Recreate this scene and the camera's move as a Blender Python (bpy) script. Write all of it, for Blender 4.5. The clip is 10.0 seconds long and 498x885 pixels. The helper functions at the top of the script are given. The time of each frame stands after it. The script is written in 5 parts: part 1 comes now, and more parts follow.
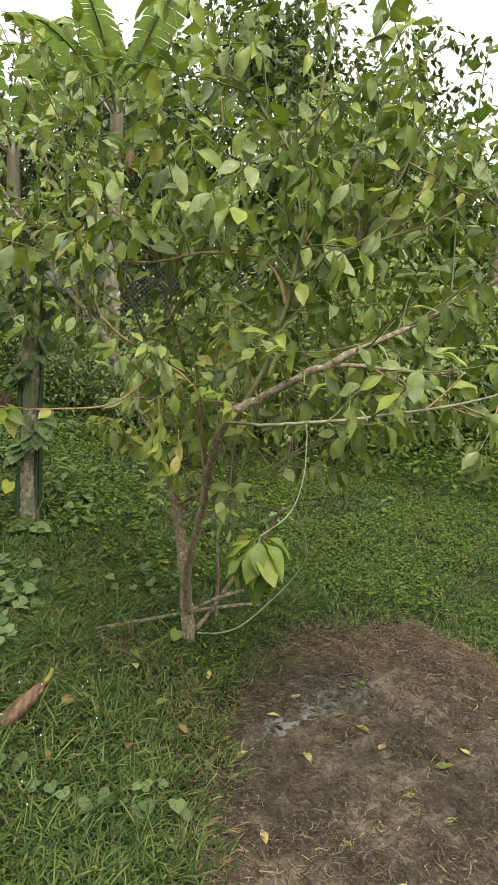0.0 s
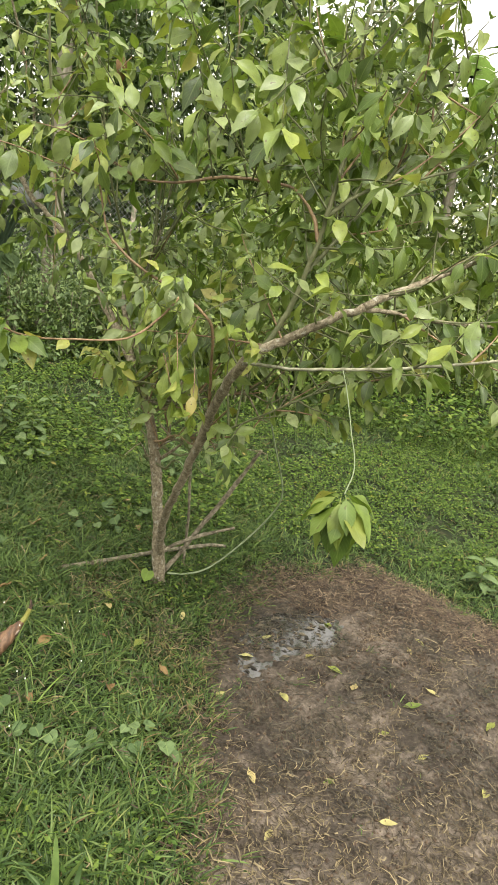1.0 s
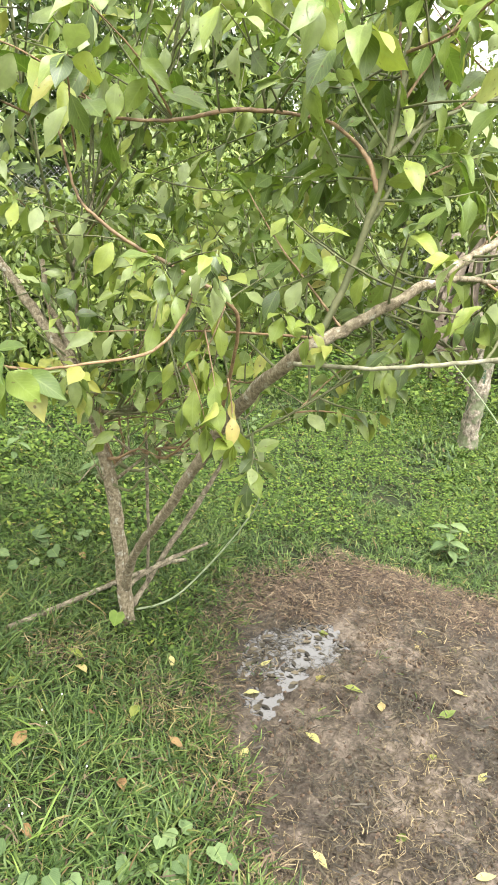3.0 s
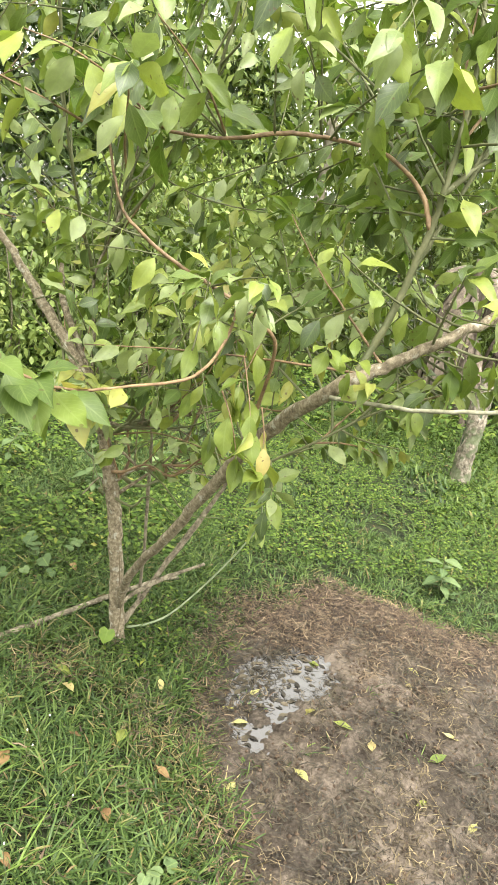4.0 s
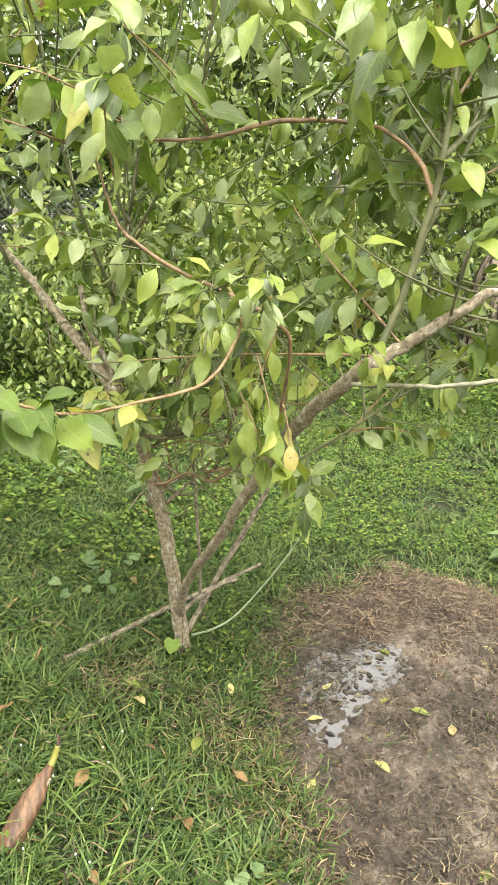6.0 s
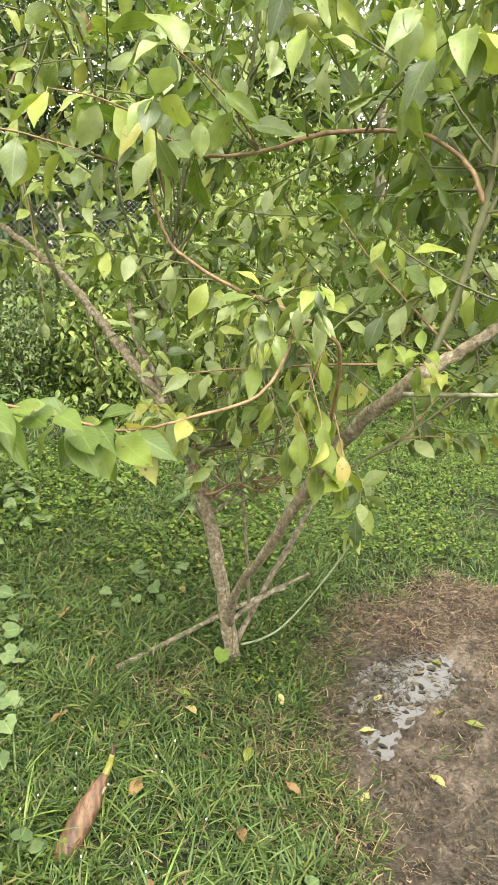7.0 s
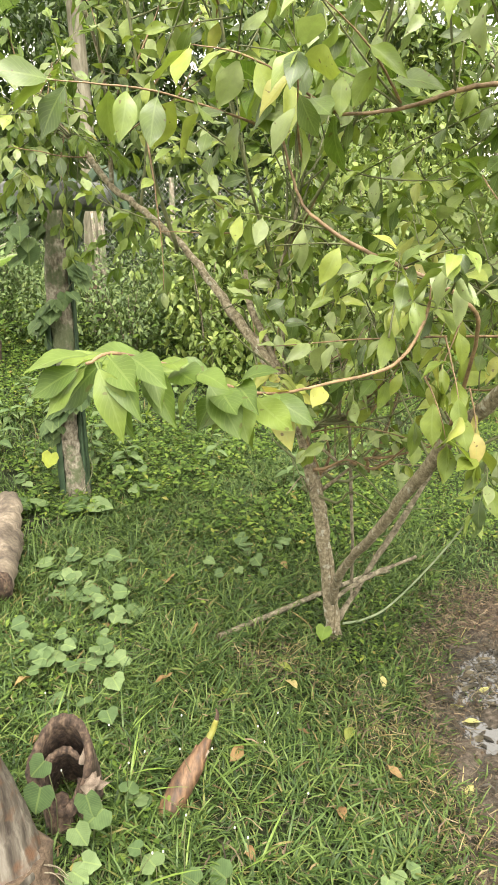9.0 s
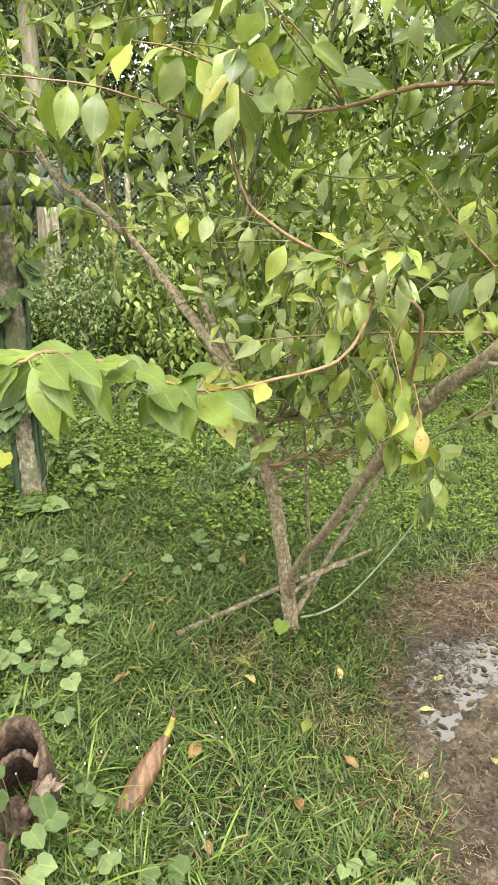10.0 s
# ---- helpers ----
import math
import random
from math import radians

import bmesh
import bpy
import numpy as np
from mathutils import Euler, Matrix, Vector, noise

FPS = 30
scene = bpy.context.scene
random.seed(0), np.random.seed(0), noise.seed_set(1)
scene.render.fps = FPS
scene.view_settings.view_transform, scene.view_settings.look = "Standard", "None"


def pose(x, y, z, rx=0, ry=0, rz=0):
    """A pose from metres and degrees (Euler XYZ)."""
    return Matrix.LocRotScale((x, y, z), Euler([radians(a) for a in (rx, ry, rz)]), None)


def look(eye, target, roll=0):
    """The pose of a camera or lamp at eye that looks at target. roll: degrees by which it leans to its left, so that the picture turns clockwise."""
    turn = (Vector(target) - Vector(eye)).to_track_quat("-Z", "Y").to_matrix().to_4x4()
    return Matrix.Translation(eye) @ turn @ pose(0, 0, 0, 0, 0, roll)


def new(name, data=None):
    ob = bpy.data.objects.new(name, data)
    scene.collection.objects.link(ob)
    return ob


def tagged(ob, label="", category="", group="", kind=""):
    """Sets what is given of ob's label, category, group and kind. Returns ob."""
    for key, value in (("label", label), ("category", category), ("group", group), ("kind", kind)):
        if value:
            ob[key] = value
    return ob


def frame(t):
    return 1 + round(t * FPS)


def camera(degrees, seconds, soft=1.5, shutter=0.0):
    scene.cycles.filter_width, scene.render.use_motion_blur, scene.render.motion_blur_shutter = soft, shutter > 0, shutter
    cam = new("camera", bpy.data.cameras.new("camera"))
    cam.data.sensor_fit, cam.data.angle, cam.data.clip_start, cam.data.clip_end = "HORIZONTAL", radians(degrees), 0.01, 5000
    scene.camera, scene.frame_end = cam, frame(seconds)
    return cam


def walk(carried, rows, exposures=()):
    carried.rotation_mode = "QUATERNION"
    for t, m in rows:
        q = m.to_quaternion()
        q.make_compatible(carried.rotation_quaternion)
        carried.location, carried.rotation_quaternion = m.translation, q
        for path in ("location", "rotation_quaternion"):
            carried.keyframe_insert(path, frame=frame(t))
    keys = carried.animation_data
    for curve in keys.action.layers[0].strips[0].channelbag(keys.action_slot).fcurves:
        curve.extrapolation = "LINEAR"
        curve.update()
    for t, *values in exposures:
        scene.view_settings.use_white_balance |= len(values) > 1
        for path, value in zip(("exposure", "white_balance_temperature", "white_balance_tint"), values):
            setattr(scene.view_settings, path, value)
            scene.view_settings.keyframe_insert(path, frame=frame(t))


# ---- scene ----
cam = camera(40.0, 10.0, soft=0.8)
PATH = [
    (0, (0.527, -3.129, 1.676), (0.330, -1.177, 1.289), 4.93),
    (0.5, (0.355, -3.098, 1.672), (0.261, -1.157, 1.200), 4.97),
    (1, (0.250, -3.054, 1.645), (0.297, -1.129, 1.105), 9.35),
    (1.5, (0.153, -2.886, 1.596), (0.184, -0.965, 1.039), 3.45),
    (2, (0.103, -2.675, 1.580), (0.306, -0.779, 0.978), 2.49),
    (2.5, (0.032, -2.588, 1.587), (0.331, -0.710, 0.966), 1.97),
    (3, (-0.151, -2.500, 1.595), (0.285, -0.640, 1.003), 5.48),
    (3.2, (-0.239, -2.482, 1.610), (0.259, -0.627, 1.052), 8.68),
    (4.3, (-0.222, -2.414, 1.597), (0.256, -0.551, 1.047), 10.26),
    (4.5, (-0.208, -2.422, 1.593), (0.285, -0.566, 1.033), 9.81),
    (5, (-0.142, -2.439, 1.592), (0.355, -0.604, 0.973), 4.87),
    (5.5, (-0.153, -2.432, 1.617), (0.279, -0.575, 1.014), 0.79),
    (5.7, (-0.162, -2.420, 1.610), (0.223, -0.549, 1.018), 0.92),
    (6.8, (-0.186, -2.403, 1.624), (0.045, -0.498, 1.061), 0.69),
    (7, (-0.190, -2.408, 1.622), (0.011, -0.499, 1.061), -0.17),
    (7.5, (-0.211, -2.401, 1.615), (-0.098, -0.494, 1.024), 0.22),
    (8, (-0.221, -2.392, 1.611), (-0.201, -0.486, 1.005), -0.71),
    (8.5, (-0.233, -2.383, 1.602), (-0.243, -0.480, 0.989), 0.25),
    (9, (-0.246, -2.381, 1.596), (-0.323, -0.480, 0.978), -0.25),
    (9.5, (-0.231, -2.379, 1.598), (-0.260, -0.478, 0.976), -0.29),
    (10, (-0.221, -2.386, 1.598), (-0.187, -0.487, 0.970), -0.00),
]
walk(cam, [(t, look(eye, target, roll)) for t, eye, target, roll in PATH], [(0, -0.48, 6450, 10), (0.5, -0.32, 6450, 10), (1, -0.06, 6350, 11), (1.5, 0.38, 6200, 14), (2, 0.64, 6150, 15), (2.5, 0.75, 6100, 14), (3.2, 0.69, 6100, 12), (4.5, 0.64, 6300, 11), (6, 0.62, 6300, 12), (7, 0.56, 6450, 11), (10, 0.59, 6500, 11)])

# ---- daylight: bright overcast ----
world = bpy.data.worlds.new("overcast_sky")
scene.world = world
world.use_nodes = True
wn, wl = world.node_tree.nodes, world.node_tree.links
sky = wn.new("ShaderNodeTexSky")
sky.sky_type = "NISHITA"
sky.sun_disc = False
sky.sun_elevation, sky.sun_rotation = radians(62), radians(160)
sky.dust_density, sky.air_density, sky.ozone_density = 6.0, 1.0, 1.0
pale = wn.new("ShaderNodeHueSaturation")
pale.inputs["Saturation"].default_value, pale.inputs["Value"].default_value = 0.25, 2.0
wl.new(sky.outputs[0], pale.inputs["Color"])
cloud = wn.new("ShaderNodeMix")
cloud.data_type, cloud.blend_type = "RGBA", "ADD"
cloud.inputs[0].default_value = 1.0
cloud.inputs[7].default_value = (6.4, 5.75, 4.15, 1)
wl.new(pale.outputs[0], cloud.inputs[6])
wl.new(cloud.outputs[2], wn["Background"].inputs["Color"])
wn["Background"].inputs["Strength"].default_value = 0.15

sun_data = bpy.data.lights.new("sun", "SUN")
sun_data.energy, sun_data.angle, sun_data.color = 1.5, radians(24), (1.0, 0.92, 0.76)
sun = new("sun", sun_data)
sun.matrix_world = look((1.6, -4.4, 8.8), (0, 0, 0))


# ---- materials ----
def material(name):
    m = bpy.data.materials.new(name)
    m.use_nodes = True
    return m, m.node_tree.nodes, m.node_tree.links


def ramp(n, stops):
    r = n.new("ShaderNodeValToRGB")
    e = r.color_ramp.elements
    while len(e) < len(stops):
        e.new(0.5)
    for el, (p, c) in zip(e, stops):
        el.position, el.color = p, (*c, 1)
    return r


def noise_tex(n, l, scale, detail=4.0, rough=0.55, stretch=None, coord="Object"):
    if coord == "Position":
        co = n.new("ShaderNodeNewGeometry")
    else:
        co = n.new("ShaderNodeTexCoord")
    t = n.new("ShaderNodeTexNoise")
    t.inputs["Scale"].default_value, t.inputs["Detail"].default_value = scale, detail
    t.inputs["Roughness"].default_value = rough
    if stretch:
        mp = n.new("ShaderNodeMapping")
        mp.inputs["Scale"].default_value = stretch
        l.new(co.outputs[coord], mp.inputs["Vector"])
        l.new(mp.outputs[0], t.inputs["Vector"])
    else:
        l.new(co.outputs[coord], t.inputs["Vector"])
    return t


def mix_color(n, l, fac, a, b, mode="MIX"):
    m = n.new("ShaderNodeMix")
    m.data_type, m.blend_type = "RGBA", mode
    for sock, v in ((m.inputs[0], fac), (m.inputs[6], a), (m.inputs[7], b)):
        if isinstance(v, (int, float)):
            sock.default_value = v
        elif isinstance(v, tuple):
            sock.default_value = (*v, 1)
        else:
            l.new(v, sock)
    return m.outputs[2]


def maths(n, l, op, a, b=0.0):
    m = n.new("ShaderNodeMath")
    m.operation = op
    for sock, v in ((m.inputs[0], a), (m.inputs[1], b)):
        if isinstance(v, (int, float)):
            sock.default_value = v
        else:
            l.new(v, sock)
    return m.outputs[0]


def piece_random(n, l):
    """A random value for each leaf, whether it is an object or an island of a joined mesh."""
    a, b = n.new("ShaderNodeObjectInfo"), n.new("ShaderNodeNewGeometry")
    return maths(n, l, "FRACT", maths(n, l, "ADD", a.outputs["Random"], b.outputs["Random Per Island"]))


def leaf_material(name, stops, through_light=0.4, rough=0.42, veins=True, spots=0.0, gloss=0.5):
    m, n, l = material(name)
    r = piece_random(n, l)
    col = ramp(n, stops)
    l.new(r, col.inputs[0])
    c = col.outputs[0]
    blotch = noise_tex(n, l, 38, 3, coord="Position")
    br = ramp(n, [(0.35, (0.72, 0.74, 0.7)), (0.65, (1.1, 1.1, 1.05))])
    l.new(blotch.outputs[0], br.inputs[0])
    c = mix_color(n, l, 0.7, c, br.outputs[0], "MULTIPLY")
    p = n["Principled BSDF"]
    if veins:
        uv = n.new("ShaderNodeUVMap")
        sep = n.new("ShaderNodeSeparateXYZ")
        l.new(uv.outputs[0], sep.inputs[0])
        off = maths(n, l, "ABSOLUTE", maths(n, l, "SUBTRACT", sep.outputs[0], 0.5))
        rib = maths(n, l, "LESS_THAN", off, 0.035)
        side = maths(n, l, "SINE", maths(n, l, "MULTIPLY", maths(n, l, "SUBTRACT", sep.outputs[1], maths(n, l, "MULTIPLY", off, 0.55)), 62.0))
        vein = maths(n, l, "MULTIPLY", maths(n, l, "GREATER_THAN", side, 0.86), 0.45)
        both = maths(n, l, "MAXIMUM", rib, vein)
        c = mix_color(n, l, maths(n, l, "MULTIPLY", both, 0.28), c, (0.28, 0.36, 0.13))
        bump = n.new("ShaderNodeBump")
        bump.inputs["Strength"].default_value, bump.inputs["Distance"].default_value = 0.4, 0.0015
        l.new(maths(n, l, "SUBTRACT", 1.0, both), bump.inputs["Height"])
        l.new(bump.outputs[0], p.inputs["Normal"])
    if spots:
        sp = noise_tex(n, l, 90, 1, coord="Position")
        sr = ramp(n, [(0.70, (0, 0, 0)), (0.73, (1, 1, 1))])
        l.new(sp.outputs[0], sr.inputs[0])
        c = mix_color(n, l, maths(n, l, "MULTIPLY", sr.outputs[0], spots), c, (0.09, 0.05, 0.02))
    c = mix_color(n, l, 1.0, c, (1.0, 1.0, 0.80), "MULTIPLY")
    l.new(c, p.inputs["Base Color"])
    p.inputs["Roughness"].default_value = rough
    p.inputs["Specular IOR Level"].default_value = gloss
    tr = n.new("ShaderNodeBsdfTranslucent")
    l.new(mix_color(n, l, 1.0, c, (1.0, 1.08, 0.60), "MULTIPLY"), tr.inputs["Color"])
    mx = n.new("ShaderNodeMixShader")
    mx.inputs[0].default_value = through_light
    l.new(p.outputs[0], mx.inputs[1])
    l.new(tr.outputs[0], mx.inputs[2])
    l.new(mx.outputs[0], n["Material Output"].inputs["Surface"])
    return m


def rough_material(name, stops, scale, stretch=None, rough=0.9, bump=0.4, dist=0.004, fine=140, patch=None, metallic=0.0):
    """Bark, wood, soil, concrete: coarse and fine noise, relief, optional patches (lichen, stains)."""
    m, n, l = material(name)
    p = n["Principled BSDF"]
    big = noise_tex(n, l, scale, 6, 0.6, stretch)
    small = noise_tex(n, l, fine, 3, 0.6, stretch)
    mixv = maths(n, l, "ADD", maths(n, l, "MULTIPLY", big.outputs[0], 0.7), maths(n, l, "MULTIPLY", small.outputs[0], 0.3))
    col = ramp(n, stops)
    l.new(mixv, col.inputs[0])
    c = col.outputs[0]
    if patch:
        pc, ps, lo = patch
        pt = noise_tex(n, l, ps, 4, 0.6)
        pr = ramp(n, [(lo, (0, 0, 0)), (lo + 0.08, (1, 1, 1))])
        l.new(pt.outputs[0], pr.inputs[0])
        c = mix_color(n, l, maths(n, l, "MULTIPLY", pr.outputs[0], 0.75), c, pc)
    l.new(c, p.inputs["Base Color"])
    p.inputs["Roughness"].default_value, p.inputs["Metallic"].default_value = rough, metallic
    b = n.new("ShaderNodeBump")
    b.inputs["Strength"].default_value, b.inputs["Distance"].default_value = bump, dist
    l.new(mixv, b.inputs["Height"])
    l.new(b.outputs[0], p.inputs["Normal"])
    return m


# pale grey-green stops of GREEN put sky sheen into some leaves' colour
GREEN = [(0.0, (0.31, 0.365, 0.185)), (0.24, (0.24, 0.300, 0.135)), (0.28, (0.070, 0.108, 0.036)), (0.50, (0.150, 0.210, 0.054)), (0.78, (0.245, 0.315, 0.072)), (0.95, (0.32, 0.37, 0.085)), (0.975, (0.40, 0.395, 0.10)), (1.0, (0.28, 0.335, 0.17))]
LUSH = [(0.0, (0.085, 0.140, 0.030)), (0.5, (0.132, 0.200, 0.041)), (1.0, (0.205, 0.275, 0.056))]
YELLOW = [(0.0, (0.16, 0.225, 0.048)), (0.5, (0.24, 0.295, 0.065)), (0.85, (0.33, 0.335, 0.10)), (1.0, (0.44, 0.35, 0.15))]
BUSH = [(0.0, (0.085, 0.125, 0.040)), (0.4, (0.145, 0.200, 0.060)), (0.8, (0.215, 0.275, 0.085)), (1.0, (0.27, 0.315, 0.105))]
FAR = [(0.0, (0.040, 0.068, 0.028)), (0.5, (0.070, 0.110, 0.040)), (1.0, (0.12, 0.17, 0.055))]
M_leaf = leaf_material("tree_leaf_green", GREEN, 0.28, 0.44, spots=0.7, gloss=0.65)
M_lush = leaf_material("tree_leaf_fresh", LUSH, 0.40, 0.5, spots=0.5, gloss=0.5)
M_yellow = leaf_material("tree_leaf_yellowing", YELLOW, 0.4, spots=0.8)
M_bush = leaf_material("shrub_leaf", BUSH, 0.20, veins=False, gloss=0.35)
# distant crowns; also the shade-darkened leaf colour of the bushes behind the fence
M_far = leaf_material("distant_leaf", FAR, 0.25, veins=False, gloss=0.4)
M_seedling = leaf_material("seedling_leaf", [(0.0, (0.17, 0.26, 0.045)), (1.0, (0.22, 0.31, 0.06))], 0.35, 0.5)
M_litter = leaf_material("fallen_leaf_dry", [(0.0, (0.36, 0.34, 0.11)), (0.5, (0.46, 0.42, 0.20)), (0.8, (0.40, 0.31, 0.17)), (1.0, (0.28, 0.17, 0.09))], 0.15, 0.6, spots=0.9)
M_brownleaf = leaf_material("dried_leaf_brown", [(0.0, (0.11, 0.055, 0.028)), (0.6, (0.19, 0.105, 0.052)), (1.0, (0.30, 0.20, 0.10))], 0.15, 0.7, spots=0.9)
M_vine = leaf_material("vine_leaf", [(0.0, (0.070, 0.115, 0.055)), (0.6, (0.110, 0.165, 0.080)), (1.0, (0.160, 0.220, 0.115))], 0.2, 0.7, gloss=0.25)
M_tangle = leaf_material("dull_weed_leaf", [(0.0, (0.075, 0.115, 0.050)), (0.6, (0.130, 0.185, 0.080)), (1.0, (0.205, 0.260, 0.115))], 0.25, 0.6, veins=False, gloss=0.35)
M_lemon = leaf_material("yellow_vine_leaf", [(0.0, (0.34, 0.39, 0.06)), (1.0, (0.38, 0.42, 0.07))], 0.3, 0.6)
M_grass = leaf_material("grass_blade", [(0.0, (0.026, 0.052, 0.013)), (0.25, (0.046, 0.084, 0.025)), (0.60, (0.083, 0.134, 0.038)), (0.93, (0.140, 0.196, 0.062)), (0.965, (0.19, 0.19, 0.075)), (0.985, (0.22, 0.17, 0.09)), (1.0, (0.15, 0.10, 0.06))], 0.16, 0.5, veins=False, gloss=0.25)
M_sedge = leaf_material("sedge_blade", [(0.0, (0.07, 0.125, 0.03)), (1.0, (0.17, 0.25, 0.05))], 0.2, 0.45, veins=False)
M_cover = leaf_material("ground_cover_leaf", [(0.0, (0.045, 0.085, 0.022)), (0.45, (0.090, 0.150, 0.034)), (0.92, (0.160, 0.225, 0.050)), (0.98, (0.23, 0.26, 0.065)), (1.0, (0.24, 0.19, 0.08))], 0.25, 0.6, veins=False, gloss=0.15)
M_straw = leaf_material("dry_straw", [(0.0, (0.024, 0.018, 0.013)), (0.45, (0.075, 0.056, 0.040)), (0.75, (0.150, 0.115, 0.080)), (1.0, (0.30, 0.24, 0.165))], 0.1, 0.8, veins=False)
M_bleached = leaf_material("bleached_grass", [(0.0, (0.060, 0.048, 0.028)), (0.4, (0.150, 0.120, 0.068)), (0.75, (0.26, 0.21, 0.12)), (1.0, (0.40, 0.34, 0.20))], 0.15, 0.7, veins=False, gloss=0.2)
M_rot = leaf_material("rotting_root", [(0.0, (0.020, 0.016, 0.012)), (0.6, (0.055, 0.045, 0.033)), (1.0, (0.15, 0.12, 0.09))], 0.05, 0.6, veins=False)
M_redstraw = leaf_material("reddish_thatch", [(0.0, (0.026, 0.017, 0.013)), (0.42, (0.085, 0.056, 0.044)), (0.70, (0.165, 0.115, 0.090)), (1.0, (0.29, 0.22, 0.17))], 0.1, 0.8, veins=False)
M_banana = leaf_material("banana_leaf", [(0.0, (0.20, 0.29, 0.13)), (1.0, (0.28, 0.37, 0.18))], 0.45, 0.4, veins=False)
M_bark = rough_material("tree_bark", [(0.36, (0.080, 0.064, 0.036)), (0.48, (0.185, 0.152, 0.092)), (0.62, (0.35, 0.30, 0.20))], 70, (1.0, 1.0, 0.8), 0.85, 1.0, 0.006, 220, ((0.44, 0.43, 0.34), 40, 0.58))
M_twig = rough_material("twig_bark_green", [(0.3, (0.07, 0.085, 0.03)), (0.7, (0.16, 0.16, 0.07))], 30, None, 0.7, 0.3, 0.002)
M_redtwig = rough_material("twig_bark_reddish", [(0.36, (0.10, 0.060, 0.030)), (0.64, (0.34, 0.225, 0.115))], 30, None, 0.6, 0.3, 0.002)
M_palewood = rough_material("pale_dead_wood", [(0.38, (0.06, 0.05, 0.03)), (0.5, (0.17, 0.145, 0.095)), (0.64, (0.33, 0.29, 0.20))], 45, (1, 1, 1), 0.9, 0.5, 0.003)
M_palelimb = rough_material("pale_limb_bark", [(0.36, (0.13, 0.125, 0.07)), (0.64, (0.38, 0.37, 0.25))], 40, None, 0.85, 0.5, 0.003)
M_post = rough_material("weathered_post", [(0.37, (0.06, 0.05, 0.034)), (0.5, (0.21, 0.18, 0.13)), (0.62, (0.40, 0.36, 0.28))], 30, (1, 1, 0.7), 0.9, 1.0, 0.012, 90, ((0.085, 0.115, 0.045), 9, 0.48))
M_cactus = rough_material("cactus_skin", [(0.3, (0.025, 0.05, 0.03)), (0.7, (0.06, 0.10, 0.045))], 14, None, 0.55, 0.2, 0.002)
M_rubber = rough_material("old_rubber", [(0.35, (0.045, 0.047, 0.042)), (0.65, (0.16, 0.165, 0.15))], 24, None, 0.85, 0.8, 0.006, 90, ((0.09, 0.12, 0.06), 9, 0.55))
M_log = rough_material("grey_fibrous_log", [(0.36, (0.030, 0.022, 0.015)), (0.5, (0.105, 0.088, 0.066)), (0.64, (0.22, 0.195, 0.155))], 34, (1, 1, 0.08), 0.9, 1.0, 0.012, 90, ((0.12, 0.055, 0.022), 7, 0.55))
M_root = rough_material("root_ball", [(0.35, (0.035, 0.022, 0.013)), (0.65, (0.15, 0.105, 0.065))], 45, None, 0.95, 1.0, 0.01)
M_dark = rough_material("rotting_sheath", [(0.37, (0.013, 0.008, 0.005)), (0.5, (0.055, 0.035, 0.022)), (0.66, (0.16, 0.11, 0.072))], 60, (1, 1, 0.5), 0.9, 0.9, 0.006)
M_flake = rough_material("pale_dry_sheath", [(0.35, (0.12, 0.085, 0.06)), (0.65, (0.40, 0.32, 0.24))], 20, None, 0.8, 0.4, 0.003)
M_sheath = rough_material("brown_shoot_sheath", [(0.36, (0.036, 0.020, 0.010)), (0.50, (0.105, 0.056, 0.026)), (0.66, (0.24, 0.140, 0.070))], 60, (1, 0.3, 0.3), 0.6, 0.6, 0.003)
M_shoot = rough_material("shoot_tip", [(0.3, (0.13, 0.16, 0.03)), (0.7, (0.26, 0.24, 0.05))], 12, None, 0.5, 0.2, 0.001)
M_wire = rough_material("galvanised_wire", [(0.3, (0.16, 0.16, 0.15)), (0.7, (0.30, 0.30, 0.29))], 20, None, 0.6, 0.1, 0.001, metallic=0.6)
M_cord = rough_material("green_cord", [(0.3, (0.14, 0.18, 0.09)), (0.7, (0.27, 0.31, 0.18))], 40, None, 0.8, 0.3, 0.001)
M_stem = rough_material("banana_stem", [(0.34, (0.085, 0.075, 0.045)), (0.5, (0.19, 0.17, 0.115)), (0.66, (0.31, 0.28, 0.20))], 14, (1, 1, 0.2), 0.7, 0.5, 0.006, 60, ((0.18, 0.11, 0.06), 5, 0.6))
M_drystem = rough_material("dry_banana_stem", [(0.34, (0.04, 0.03, 0.021)), (0.52, (0.145, 0.115, 0.080)), (0.68, (0.32, 0.265, 0.195))], 12, (1, 1, 0.15), 0.85, 0.8, 0.01, 60)

# ground: soil under the grass, bare mud where the grass is worn off
M_ground, gn, gl = material("soil_and_mud")
gp = gn["Principled BSDF"]
gp.inputs["Specular IOR Level"].default_value = 0.22
att = gn.new("ShaderNodeAttribute")
att.attribute_name = "bare"
# soil darkened: its colour also carries the shade between the grass blades
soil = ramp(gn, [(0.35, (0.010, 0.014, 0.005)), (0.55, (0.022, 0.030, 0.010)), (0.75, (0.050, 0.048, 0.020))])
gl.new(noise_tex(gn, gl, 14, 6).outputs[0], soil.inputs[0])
mud_a = noise_tex(gn, gl, 5.5, 6, 0.6)
mud_b = noise_tex(gn, gl, 60, 4, 0.65)
mud_v = maths(gn, gl, "ADD", maths(gn, gl, "MULTIPLY", mud_a.outputs[0], 0.65), maths(gn, gl, "MULTIPLY", mud_b.outputs[0], 0.35))
mud = ramp(gn, [(0.37, (0.026, 0.020, 0.014)), (0.5, (0.088, 0.071, 0.052)), (0.62, (0.205, 0.167, 0.126))])
gl.new(mud_v, mud.inputs[0])
wet = gn.new("ShaderNodeAttribute")
wet.attribute_name = "wet"
